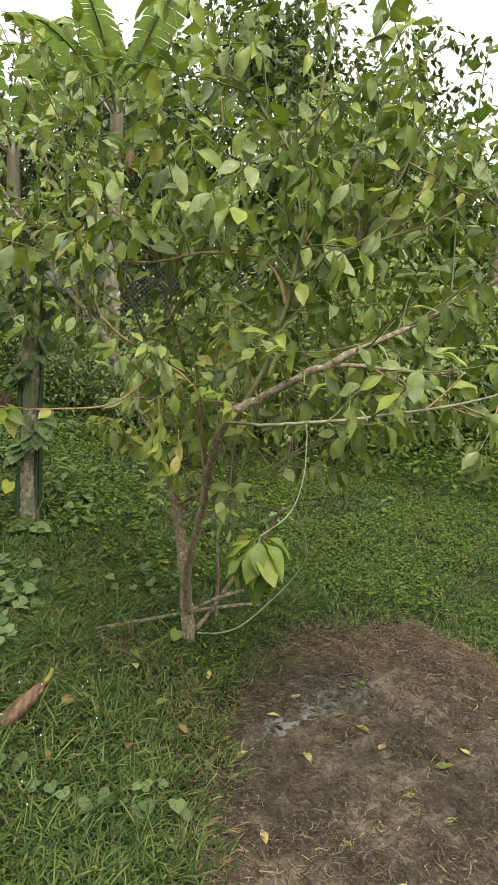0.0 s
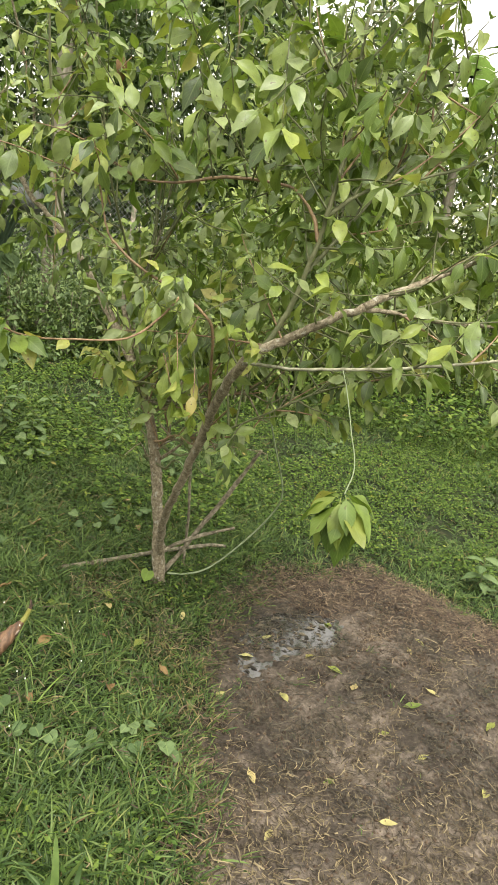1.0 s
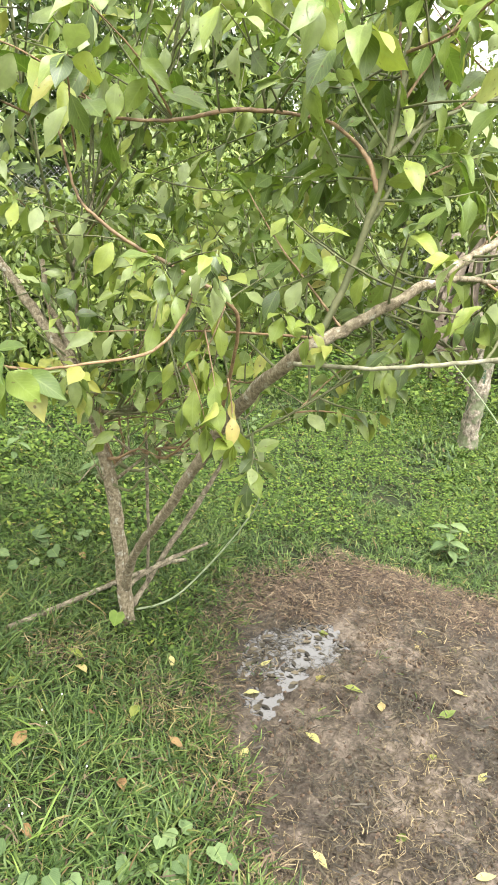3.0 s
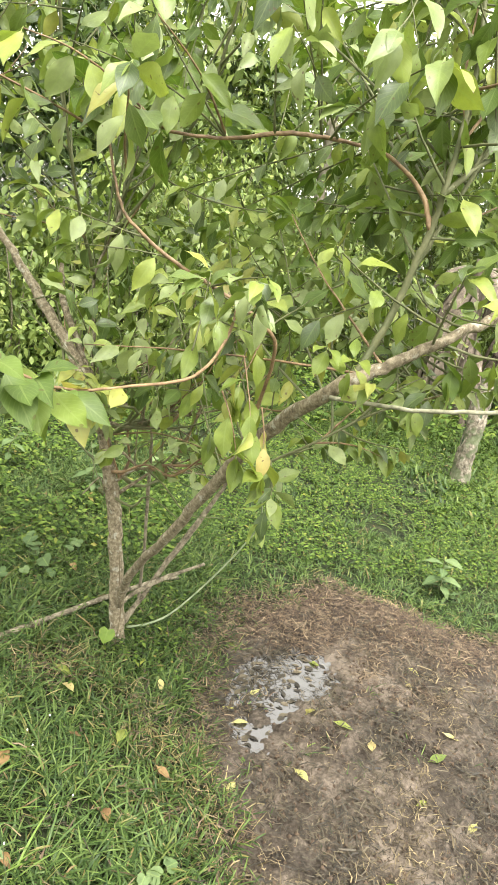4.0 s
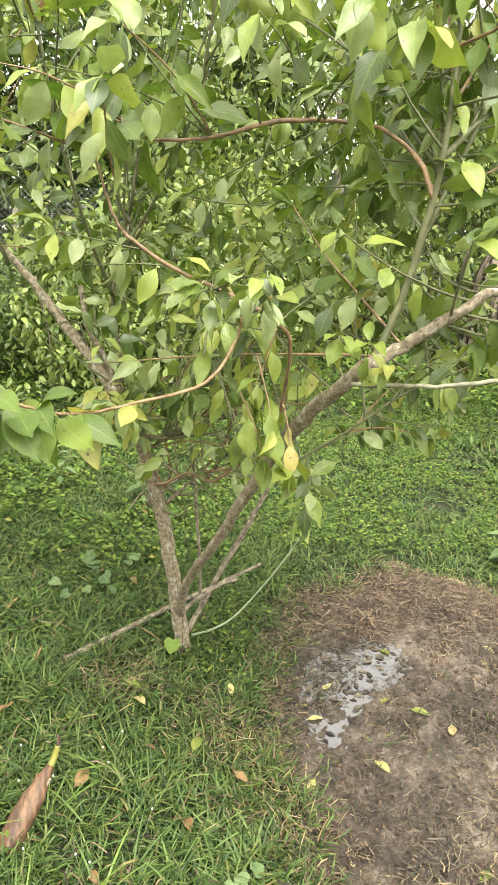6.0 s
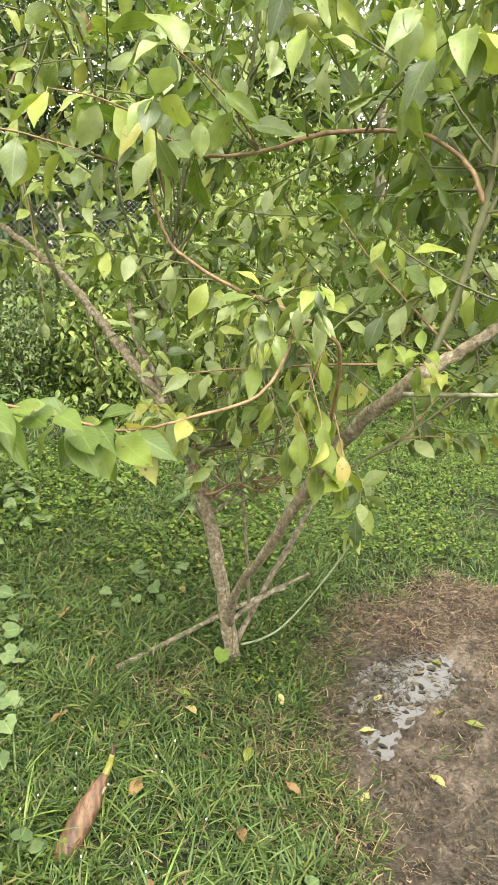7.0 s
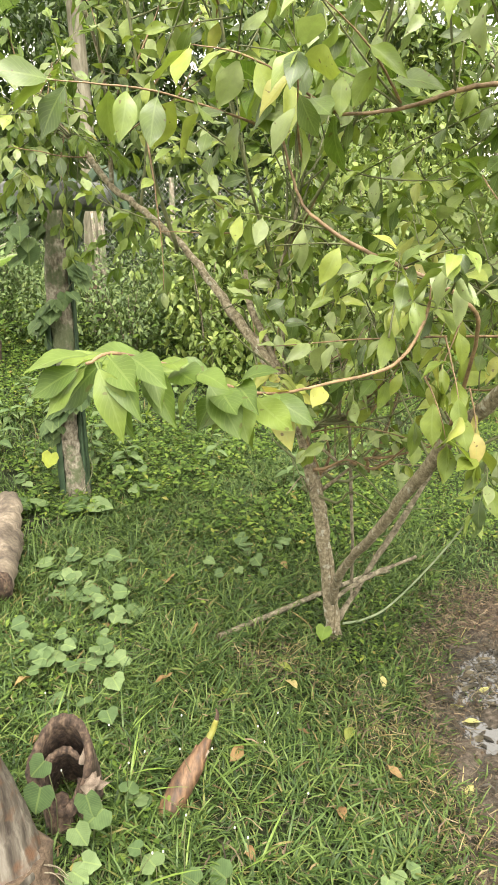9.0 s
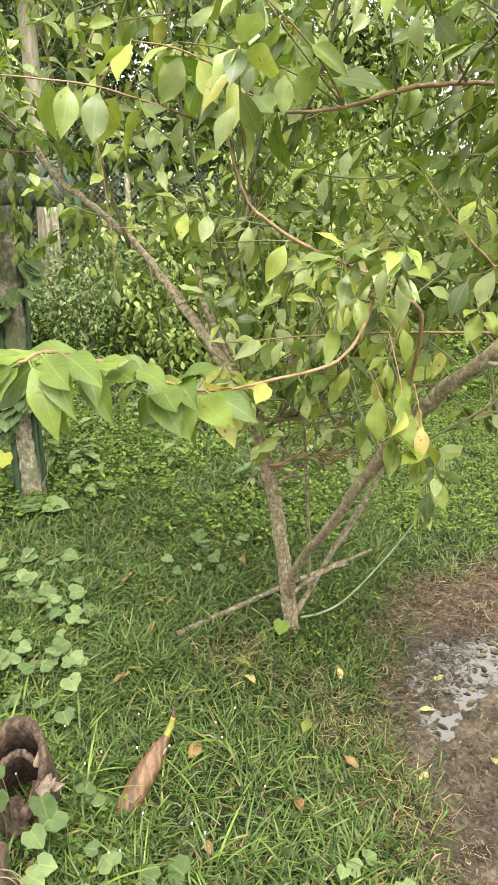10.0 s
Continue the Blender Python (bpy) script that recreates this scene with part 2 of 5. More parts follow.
mud_c = mix_color(gn, gl, wet.outputs["Fac"], mud.outputs[0], (0.034, 0.028, 0.021))
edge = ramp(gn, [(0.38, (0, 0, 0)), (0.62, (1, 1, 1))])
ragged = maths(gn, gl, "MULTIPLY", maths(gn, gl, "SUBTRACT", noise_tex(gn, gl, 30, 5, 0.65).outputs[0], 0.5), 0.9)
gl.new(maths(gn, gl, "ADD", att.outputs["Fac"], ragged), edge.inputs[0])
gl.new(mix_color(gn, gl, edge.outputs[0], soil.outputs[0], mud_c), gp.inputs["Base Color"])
gl.new(maths(gn, gl, "SUBTRACT", 0.92, maths(gn, gl, "MULTIPLY", wet.outputs["Fac"], 0.62)), gp.inputs["Roughness"])
gb = gn.new("ShaderNodeBump")
gb.inputs["Strength"].default_value, gb.inputs["Distance"].default_value = 1.0, 0.035
gl.new(mud_v, gb.inputs["Height"])
gl.new(gb.outputs[0], gp.inputs["Normal"])

M_water, vn, vl = material("muddy_water")
vp = vn["Principled BSDF"]
vp.inputs["Base Color"].default_value = (0.045, 0.042, 0.036, 1)
vp.inputs["Roughness"].default_value = 0.04
vp.inputs["IOR"].default_value = 2.5
vb = vn.new("ShaderNodeBump")
vb.inputs["Strength"].default_value, vb.inputs["Distance"].default_value = 0.08, 0.002
vl.new(noise_tex(vn, vl, 25, 2).outputs[0], vb.inputs["Height"])
vl.new(vb.outputs[0], vp.inputs["Normal"])


# ---- mesh helpers ----
rng = np.random.default_rng(7)


def mesh_data(name, co, faces, mat, uv=None, smooth=True):
    co, faces = np.asarray(co, np.float32), np.asarray(faces, np.int32)
    me = bpy.data.meshes.new(name)
    n, k = faces.shape
    me.vertices.add(len(co))
    me.vertices.foreach_set("co", co.ravel())
    me.loops.add(n * k)
    me.loops.foreach_set("vertex_index", faces.ravel())
    me.polygons.add(n)
    me.polygons.foreach_set("loop_start", np.arange(n, dtype=np.int32) * k)
    me.update(calc_edges=True)
    if smooth:
        me.polygons.foreach_set("use_smooth", np.ones(n, bool))
    if uv is not None:
        lay = me.uv_layers.new(name="UVMap")
        lay.data.foreach_set("uv", np.asarray(uv, np.float32)[faces.ravel()].ravel())
    me.materials.append(mat)
    me.validate()
    return me


def part(name, data, parent, label="", kind=""):
    ob = new(name, data)
    if parent is not None:
        ob.parent = parent
        ob.matrix_parent_inverse = Matrix.Translation(parent.location).inverted()
    return tagged(ob, label, kind=kind)


def thing(name, at, label, category, group="", kind=""):
    ob = new(name)
    ob.location = at
    ob.empty_display_size = 0.05
    return tagged(ob, label, category, group, kind)


def smooth_path(pts, steps=6):
    p = np.asarray(pts, float)
    p = np.vstack([2 * p[0] - p[1], p, 2 * p[-1] - p[-2]])
    out = []
    for i in range(1, len(p) - 2):
        for s in range(steps):
            t = s / steps
            a, b, c, d = p[i - 1], p[i], p[i + 1], p[i + 2]
            out.append(0.5 * (2 * b + (c - a) * t + (2 * a - 5 * b + 4 * c - d) * t * t + (3 * b - a - 3 * c + d) * t ** 3))
    out.append(p[-2])
    return np.array(out)


def tube(path, r0, r1, sides=8, rough=0.0, flare=0.0, power=1.0, seed=0):
    """A tapering tube with closed ends along a path, as quads."""
    path = np.asarray(path, float)
    n = len(path)
    tang = np.gradient(path, axis=0)
    tang /= np.linalg.norm(tang, axis=1)[:, None] + 1e-9
    ref = np.array([0.0, 1.0, 0.0]) if abs(tang[:, 1]).mean() < 0.7 else np.array([1.0, 0.0, 0.0])
    side = np.cross(tang, ref)
    side /= np.linalg.norm(side, axis=1)[:, None] + 1e-9
    other = np.cross(tang, side)
    u = np.linspace(0, 1, n)
    r = r0 + (r1 - r0) * u ** power
    r = r * (1 + flare * np.exp(-u * 14))
    ang = np.linspace(0, 2 * np.pi, sides, endpoint=False)
    g = np.random.default_rng(seed + n)
    k = 1 + rough * (g.random((n, sides)) - 0.5) + rough * 0.8 * np.sin(ang * 2 + seed)[None, :] * np.sin(u * 9 + seed)[:, None]
    ring = path[:, None] + (np.cos(ang)[None, :, None] * side[:, None] + np.sin(ang)[None, :, None] * other[:, None]) * (r[:, None] * k)[..., None]
    co = np.vstack([ring.reshape(-1, 3), path[0], path[-1]])
    i, j = np.meshgrid(np.arange(n - 1), np.arange(sides), indexing="ij")
    a, b = (i * sides + j).ravel(), (i * sides + (j + 1) % sides).ravel()
    q = np.stack([a, b, b + sides, a + sides], 1)
    tri = np.vstack([np.stack([q[:, 0], q[:, 1], q[:, 2]], 1), np.stack([q[:, 0], q[:, 2], q[:, 3]], 1)])
    s = np.arange(sides)
    cap0 = np.stack([np.full(sides, n * sides), (s + 1) % sides, s], 1)
    cap1 = np.stack([np.full(sides, n * sides + 1), (n - 1) * sides + s, (n - 1) * sides + (s + 1) % sides], 1)
    return co, np.vstack([tri, cap0, cap1])


def merge(pieces):
    cos, faces, at = [], [], 0
    for co, f in pieces:
        cos.append(co)
        faces.append(np.asarray(f) + at)
        at += len(co)
    return np.vstack(cos), np.vstack(faces)


def unit(v):
    v = np.asarray(v, float)
    return v / (np.linalg.norm(v, axis=-1, keepdims=True) + 1e-9)


def leaf_shape(rows, width=0.46, fold=0.16, droop=0.25, wave=0.0, stalk=0.0, bend=0.0, sides=1, full=0.84):
    """A pointed leaf of length 1 along +y, cupped at the midrib and drooping: places, triangles, uv. sides: strips on each side of the midrib."""
    us = np.linspace(0, 1, rows + 2)[1:-1]
    across = [k / sides for k in range(-sides, sides + 1)]
    c = len(across)
    co, uv = [(0, 0, 0)], [(0.5, 0)]
    for u in us:
        w = width * np.sin(np.pi * u ** full) ** (1.0 if sides == 1 else 0.9) * (1 - (0.35 if sides == 1 else 0.45) * u ** 4)
        z = -droop * u * u
        for s in across:
            lift = fold * w * 0.5 * abs(s) ** (1.0 if sides == 1 else 1.5) + wave * np.sin(u * 11 + 2.1 * np.sign(s)) * s * s
            co.append((s * w * 0.5 + bend * u * u, u + 0.05 * s * s * w, z + lift))
            uv.append((0.5 + 0.5 * s, u))
    co.append((bend, 1, -droop))
    uv.append((0.5, 1))
    tip = len(co) - 1
    f = [(0, k + 2, k + 1) for k in range(c - 1)]
    for i in range(rows - 1):
        a = 1 + c * i
        for k in range(c - 1):
            f += [(a + k, a + k + 1, a + k + c + 1), (a + k, a + k + c + 1, a + k + c)]
    a = 1 + c * (rows - 1)
    f += [(a + k, a + k + 1, tip) for k in range(c - 1)]
    if stalk:
        k = len(co)
        co += [(-0.012, -stalk, 0.03), (0.012, -stalk, 0.03), (0.012, 0.02, 0), (-0.012, 0.02, 0)]
        uv += [(0.5, 0)] * 4
        f += [(k, k + 1, k + 2), (k, k + 2, k + 3)]
    return np.array(co), np.array(f), np.array(uv)


def lobed_shape():
    """A flat five-lobed vine leaf of length 1 along +y, a little cupped: places, triangles, uv."""
    half = [(0.10, -0.03), (0.30, -0.13), (0.45, 0.0), (0.57, 0.20), (0.50, 0.38), (0.47, 0.58), (0.31, 0.70), (0.15, 0.88)]
    rim = [(0, 0.05)] + half + [(0, 1.0)] + [(-x, y) for x, y in half[::-1]]
    co = [(0, 0.34, -0.03)] + [(x * 0.5, 0.34 + (y - 0.34) * 0.5, 0.02 * abs(x)) for x, y in rim] + [(x, y, 0.05 * abs(x) - 0.12 * (y - 0.3) ** 2 + 0.02 * math.sin(9 * x + 5 * y)) for x, y in rim]
    n = len(rim)
    f = []
    for k in range(n):
        j = (k + 1) % n
        f += [(0, 1 + j, 1 + k), (1 + k, 1 + j, 1 + n + j), (1 + k, 1 + n + j, 1 + n + k)]
    co = np.array(co)
    return co, np.array(f), np.stack([0.5 + co[:, 0], co[:, 1]], 1)


def spread(shape, pos, along, up, size):
    """Many copies of a leaf shape in one mesh: places, triangles, uv."""
    co, f, uv = shape
    y = unit(along)
    x = unit(np.cross(y, up))
    z = np.cross(x, y)
    size = np.asarray(size, float)
    s = size[:, None, None]
    out = pos[:, None] + s * (co[None, :, 0, None] * x[:, None] + co[None, :, 1, None] * y[:, None] + co[None, :, 2, None] * z[:, None])
    n, k = len(pos), len(co)
    faces = (f[None] + (np.arange(n) * k)[:, None, None]).reshape(-1, 3)
    return out.reshape(-1, 3), faces, np.tile(uv, (n, 1))


def leaf_frame(pos, along, up, size):
    y = Vector(along).normalized()
    x = y.cross(Vector(up)).normalized()
    z = x.cross(y)
    m = Matrix((x, y, z)).transposed().to_4x4()
    return Matrix.Translation(pos) @ m @ Matrix.Diagonal((size, size, size, 1))


# ---- lie of the land ----
MUD = [(0.30, -0.30), (0.37, 0.08), (0.50, 0.30), (0.80, 0.52), (1.14, 0.74), (1.38, 0.62), (1.70, 0.42), (2.02, 0.34), (2.45, 0.05), (2.5, -1.2), (2.2, -2.6), (0.55, -2.7), (0.34, -1.8), (0.27, -1.05), (0.30, -0.7)]


def wobble(x, y, s, seed=0.0):
    return (np.sin(x * s * 1.7 + 1.3 + seed) * np.cos(y * s * 1.3 + 0.7 * seed) + np.sin(x * s * 3.1 - y * s * 2.3 + seed) * 0.6 + np.sin(x * s * 6.7 + y * s * 5.9 + 2 * seed) * 0.35) / 1.95


def bare(x, y):
    """1 on the worn, muddy patch, 0 in the grass, with a ragged edge."""
    x, y = np.asarray(x, float), np.asarray(y, float)
    poly = np.array(MUD)
    a, b = poly, np.roll(poly, -1, 0)
    best, inside = np.full(x.shape, 9.0), np.zeros(x.shape, bool)
    for (ax, ay), (bx, by) in zip(a, b):
        t = np.clip(((x - ax) * (bx - ax) + (y - ay) * (by - ay)) / ((bx - ax) ** 2 + (by - ay) ** 2), 0, 1)
        best = np.minimum(best, np.hypot(x - ax - t * (bx - ax), y - ay - t * (by - ay)))
        hit = ((ay > y) != (by > y)) & (x < (bx - ax) * (y - ay) / (by - ay + 1e-12) + ax)
        inside ^= hit
    d = np.where(inside, best, -best) + 0.06 * wobble(x, y, 4.0) + 0.05 * wobble(x, y, 13.0, 2.0)
    return np.clip(d / 0.34 + 0.5, 0, 1)


def land(x, y):
    """Height of the ground: a gentle fall to one side, a flat hollow at the mud."""
    x, y = np.asarray(x, float), np.asarray(y, float)
    z = -0.42 * np.tanh(x / 4.0) + 0.012 * wobble(x, y, 2.1) + 0.25 * wobble(x, y, 0.12, 2.0) * np.clip((np.hypot(x, y) - 6) / 30, 0, 1)
    flat = bare(x, y) * np.clip((1.9 - x) / 0.5, 0, 1) * np.clip((y + 1.4) / 0.5, 0, 1)
    lumps = 0.008 * wobble(x, y, 6.0, 1.0) + 0.010 * wobble(x, y, 15.0, 3.0) + 0.009 * wobble(y, x, 31.0, 5.0) + 0.006 * wobble(x, y, 57.0, 8.0)
    pool = pooled(x, y)
    return z * (1 - flat) + flat * (-0.096) + lumps * bare(x, y) * (1 - 0.2 * pool) - 0.022 * np.clip(pool * 2, 0, 1) * flat


def pooled(x, y):
    """1 in the middle of the long hollow that holds water, 0 outside."""
    u, v = (x - 0.59) * 0.92 + (y + 0.09) * 0.38, (y + 0.09) * 0.92 - (x - 0.59) * 0.38
    tail = 0.5 * np.clip(1.2 - np.hypot((x - 0.44) / 0.11, (y + 0.36) / 0.12), 0, 1)
    return np.maximum(np.clip(1.25 - np.hypot(u / 0.36, (v + 0.10 * wobble(x, y, 7.0, 2.0)) / 0.19), 0, 1), tail)


def place(x, y, lift=0.0):
    return Vector((x, y, float(land(x, y)) + lift))


def axis_steps(lo, hi, step, far):
    mid = np.arange(lo, hi + step / 2, step)
    out = np.geomspace(step * 1.3, far, 46)
    return np.concatenate([lo - out[::-1], mid, hi + out])


def build_ground():
    xs, ys = axis_steps(-1.2, 2.4, 0.014, 900), axis_steps(-1.8, 1.2, 0.014, 900)
    x, y = np.meshgrid(xs, ys)
    co = np.stack([x, y, land(x, y)], -1).reshape(-1, 3)
    h, w = x.shape
    i = (np.arange(h - 1)[:, None] * w + np.arange(w - 1)[None]).ravel()
    me = mesh_data("ground", co, np.stack([i, i + 1, i + w + 1, i + w], 1), M_ground)
    for name, values in (("bare", bare(x, y)), ("wet", np.clip(pooled(x, y) * 1.3 + 0.25 * (wobble(x, y, 4.0, 5.0) > 0.25), 0, 1) * bare(x, y))):
        a = me.attributes.new(name, "FLOAT", "POINT")
        a.data.foreach_set("value", np.asarray(values, np.float32).ravel())
    tagged(new("ground", me), "grassy garden soil with a bare patch of grey mud", "ground", kind="structure")


build_ground()

# standing water in the hollow
wa = np.linspace(0, 2 * np.pi, 48, endpoint=False)
wr = 1.15 + 0.08 * np.sin(3 * wa) + 0.06 * np.sin(7 * wa + 1)
wu, wv = 0.42 * wr * np.cos(wa), 0.36 * wr * np.sin(wa) - 0.05
wco = np.vstack([np.stack([0.60 + wu * 0.90 - wv * 0.44, -0.13 + wu * 0.44 + wv * 0.90, np.full(48, -0.1075)], 1), [(0.60, -0.13, -0.1075)]])
wf = np.stack([np.arange(48), (np.arange(48) + 1) % 48, np.full(48, 48)], 1)
tagged(new("puddle", mesh_data("puddle", wco, wf, M_water)), "shallow grey puddle reflecting the sky in the mud", "puddle", kind="structure")

# ---- the leaning tree ----
LEAF_SMALL = leaf_shape(3, 0.46, 0.30, 0.25)
LEAF_TINY = leaf_shape(1, 0.55, 0.30, 0.2)
HEART = lobed_shape()

tree = thing("tree", (0, 0, 0), "leaning young fruit tree with two mottled stems and drooping green leaves", "tree")
leaves = []          # (place, along, up, size, tone)


def limb(name, pts, r0, r1, mat=M_bark, sides=10, rough=0.2, flare=0.0, label="", seed=1, steps=6):
    path = smooth_path(pts, steps)
    jit = np.random.default_rng(seed).normal(0, 0.12 * min(r0, 0.02), path.shape)
    jit[0] = jit[-1] = 0
    co, f = tube(path + jit, r0, r1, sides, rough, flare, 1.0, seed)
    part(name, mesh_data(name, co, f, mat), tree, label)
    return path


def leafy(path, first=0.25, gap=0.034, size=(0.07, 0.10), tone=0, hang=0.7, tip=3):
    """Leaves along a shoot, alternate, drooping from their stalks."""
    seg = np.linalg.norm(np.diff(path, axis=0), axis=1)
    run = np.concatenate([[0], np.cumsum(seg)])
    s, flip = run[-1] * first, rng.integers(2) * 2 - 1
    while s < run[-1]:
        i = min(np.searchsorted(run, s, "right") - 1, len(seg) - 1)
        p = path[i] + (path[i + 1] - path[i]) * (s - run[i]) / seg[i]
        d = unit(path[i + 1] - path[i])
        side = unit(np.cross(d, (0, 0, 1)) + rng.normal(0, 0.35, 3)) * flip
        along = unit(side * 0.8 + d * 0.5 + np.array([0, 0, -hang * rng.uniform(-0.1, 1.9)]) + rng.normal(0, 0.36, 3))
        up = unit(np.array([0, -0.35, 0.9]) + side * 0.35 + rng.normal(0, 0.5, 3))
        sz = rng.uniform(*size)
        leaves.append((p + along * sz * 0.1, along, up, sz, 2 if tone == 0 and rng.random() < 0.015 else tone))
        flip = -flip
        s += gap * rng.uniform(0.7, 1.35)
    d = unit(path[-1] - path[-2])
    for _ in range(tip):
        along = unit(d + rng.normal(0, 0.5, 3) + np.array([0, 0, -hang * 0.6]))
        leaves.append((path[-1] + along * 0.008, along, unit(np.array([0, 0, 1.0]) + rng.normal(0, 0.3, 3)), rng.uniform(*size) * 0.9, tone))


def shoot(start, way, length, r=0.0032, tone=0, mat=M_twig, rise=0.0, size=(0.07, 0.10), gap=0.034, first=0.2, hang=0.7):
    n = 6
    p, d, pts = np.array(start, float), unit(way), []
    bend = rng.normal(0, 0.10, 3) + np.array([0, 0, rise])
    for _ in range(n):
        pts.append(p.copy())
        d = unit(d + bend / n * 2 + rng.normal(0, 0.05, 3))
        p = p + d * length / (n - 1)
    path = limb("twig", pts, r, r * 0.4, mat, 5, 0.1, seed=int(rng.integers(1e6)), steps=3)
    leafy(path, first, gap, size, tone, hang)
    return path


# stems and limbs
stem_a = limb("stem", [(-0.002, 0.0, -0.05), (-0.012, 0.0, 0.06), (-0.028, -0.003, 0.22), (-0.05, -0.01, 0.39), (-0.082, -0.02, 0.575), (-0.115, -0.02, 0.73), (-0.152, -0.03, 0.865), (-0.19, -0.04, 0.966), (-0.229, -0.06, 1.062)], 0.031, 0.019, sides=14, flare=0.35, label="mottled grey-brown upright stem", seed=3)
limb_a = limb("limb", [(-0.229, -0.06, 1.062), (-0.345, 0.01, 1.22), (-0.455, 0.07, 1.36), (-0.56, 0.15, 1.483), (-0.71, 0.25, 1.61), (-0.876, 0.35, 1.726), (-1.01, 0.45, 1.875), (-1.12, 0.52, 1.965), (-1.38, 0.68, 2.24)], 0.0185, 0.008, sides=10, label="straight grey limb rising from the upright stem", seed=4)
stub_a = limb("limb", [(-0.226, -0.055, 1.06), (-0.27, 0.03, 1.17), (-0.337, 0.12, 1.295), (-0.36, 0.2, 1.42)], 0.015, 0.009, seed=5)
stem_b = limb("stem", [(-0.022, -0.01, 0.17), (-0.012, -0.12, 0.33), (0.018, -0.30, 0.52), (0.06, -0.46, 0.68), (0.125, -0.66, 0.925), (0.185, -0.92, 1.185), (0.262, -1.12, 1.352), (0.36, -1.15, 1.425), (0.46, -1.166, 1.491), (0.546, -1.15, 1.541)], 0.0190, 0.0108, sides=14, label="leaning stem with pale lichen patches", seed=6)
limb_b = limb("limb", [(0.546, -1.15, 1.541), (0.628, -1.12, 1.591), (0.74, -1.09, 1.65), (0.90, -1.04, 1.74), (1.10, -0.98, 1.90), (1.28, -0.92, 2.10)], 0.0105, 0.005, seed=7)
limb_c = limb("limb", [(0.53, -1.15, 1.533), (0.60, -1.125, 1.536), (0.66, -1.11, 1.535), (0.78, -1.08, 1.53), (0.98, -1.0, 1.54), (1.25, -0.95, 1.58), (1.5, -0.9, 1.66)], 0.0075, 0.004, label="reddish-brown level limb", seed=8)
limb_d = limb("limb", [(0.25, -1.13, 1.335), (0.331, -1.23, 1.352), (0.393, -1.28, 1.364), (0.495, -1.345, 1.392), (0.577, -1.37, 1.41), (0.68, -1.40, 1.437), (0.9, -1.42, 1.50), (1.12, -1.40, 1.60)], 0.0052, 0.003, M_palelimb, 8, label="thin pale limb running level", seed=9)
limb_e = limb("limb", [(0.285, -1.125, 1.365), (0.328, -1.11, 1.45), (0.36, -1.1, 1.534), (0.378, -1.1, 1.616), (0.399, -1.1, 1.701), (0.407, -1.1, 1.773), (0.422, -1.08, 1.884), (0.433, -1.05, 2.041), (0.43, -1.0, 2.25), (0.46, -0.95, 2.5)], 0.0085, 0.004, M_twig, 9, label="upright greenish limb", seed=10)
limb_f = limb("limb", [(0.395, -1.1, 1.69), (0.375, -1.08, 1.75), (0.34, -1.04, 1.795), (0.297, -0.985, 1.828), (0.191, -0.98, 1.832), (0.095, -0.98, 1.823), (-0.016, -0.98, 1.791), (-0.134, -0.98, 1.781)], 0.0052, 0.0034, M_redtwig, 8, label="orange-brown bare limb arching sideways", seed=11)
limb("limb", [(0.155, -0.80, 1.07), (0.15, -0.95, 1.25), (0.14, -1.05, 1.40), (0.099, -1.08, 1.455), (0.023, -1.08, 1.496), (-0.089, -1.05, 1.545), (-0.162, -1.02, 1.59), (-0.204, -1.0, 1.636), (-0.24, -0.98, 1.75)], 0.0052, 0.0028, M_redtwig, 8, label="reddish limb slanting up", seed=12)
limb_h = limb("limb", [(0.04, -1.085, 1.487), (0.005, -1.20, 1.43), (-0.059, -1.30, 1.377), (-0.173, -1.40, 1.368), (-0.242, -1.47, 1.371), (-0.285, -1.52, 1.386), (-0.325, -1.56, 1.410), (-0.378, -1.64, 1.448), (-0.410, -1.71, 1.470), (-0.425, -1.75, 1.468)], 0.0030, 0.0016, M_redtwig, 8, label="reddish shoot ending in a fan of fresh leaves", seed=13)
limb_i = limb("limb", [(-0.21, -0.05, 1.06), (-0.228, -0.06, 1.289), (-0.242, -0.08, 1.42), (-0.205, -0.1, 1.544), (-0.178, -0.12, 1.662), (-0.15, -0.15, 1.85)], 0.006, 0.003, M_palewood, 7, seed=14)
limb_j = limb("limb", [(-0.75, 0.275, 1.64), (-0.725, 0.27, 1.80), (-0.704, 0.27, 1.995), (-0.70, 0.22, 2.2)], 0.006, 0.003, M_twig, 7, seed=15)
limb_k = limb("limb", [(-0.872, 0.35, 1.725), (-0.86, 0.32, 1.89), (-0.857, 0.25, 2.099), (-0.90, 0.2, 2.30), (-0.95, 0.1, 2.55)], 0.009, 0.004, M_bark, 8, seed=16)
limb_l = limb("limb", [(0.407, -1.1, 1.76), (0.50, -1.06, 1.84), (0.64, -1.0, 1.90), (0.82, -0.95, 1.98), (1.0, -0.88, 2.12)], 0.006, 0.003, M_twig, 7, seed=17)
limb_m = limb("limb", [(0.375, -1.1, 1.60), (0.46, -1.02, 1.72), (0.58, -0.92, 1.90), (0.70, -0.84, 2.12), (0.78, -0.8, 2.35)], 0.0065, 0.003, M_twig, 7, seed=18)
limb_n = limb("limb", [(-0.15, -0.03, 0.86), (-0.05, -0.10, 0.93), (0.06, -0.15, 0.99), (0.20, -0.12, 1.02), (0.36, -0.05, 1.07)], 0.006, 0.003, M_bark, 7, seed=19)
limb_o = limb("limb", [(-0.10, -0.02, 0.68), (-0.03, -0.07, 0.76), (0.08, -0.10, 0.80), (0.22, -0.05, 0.83)], 0.006, 0.002, M_bark, 7, seed=20)
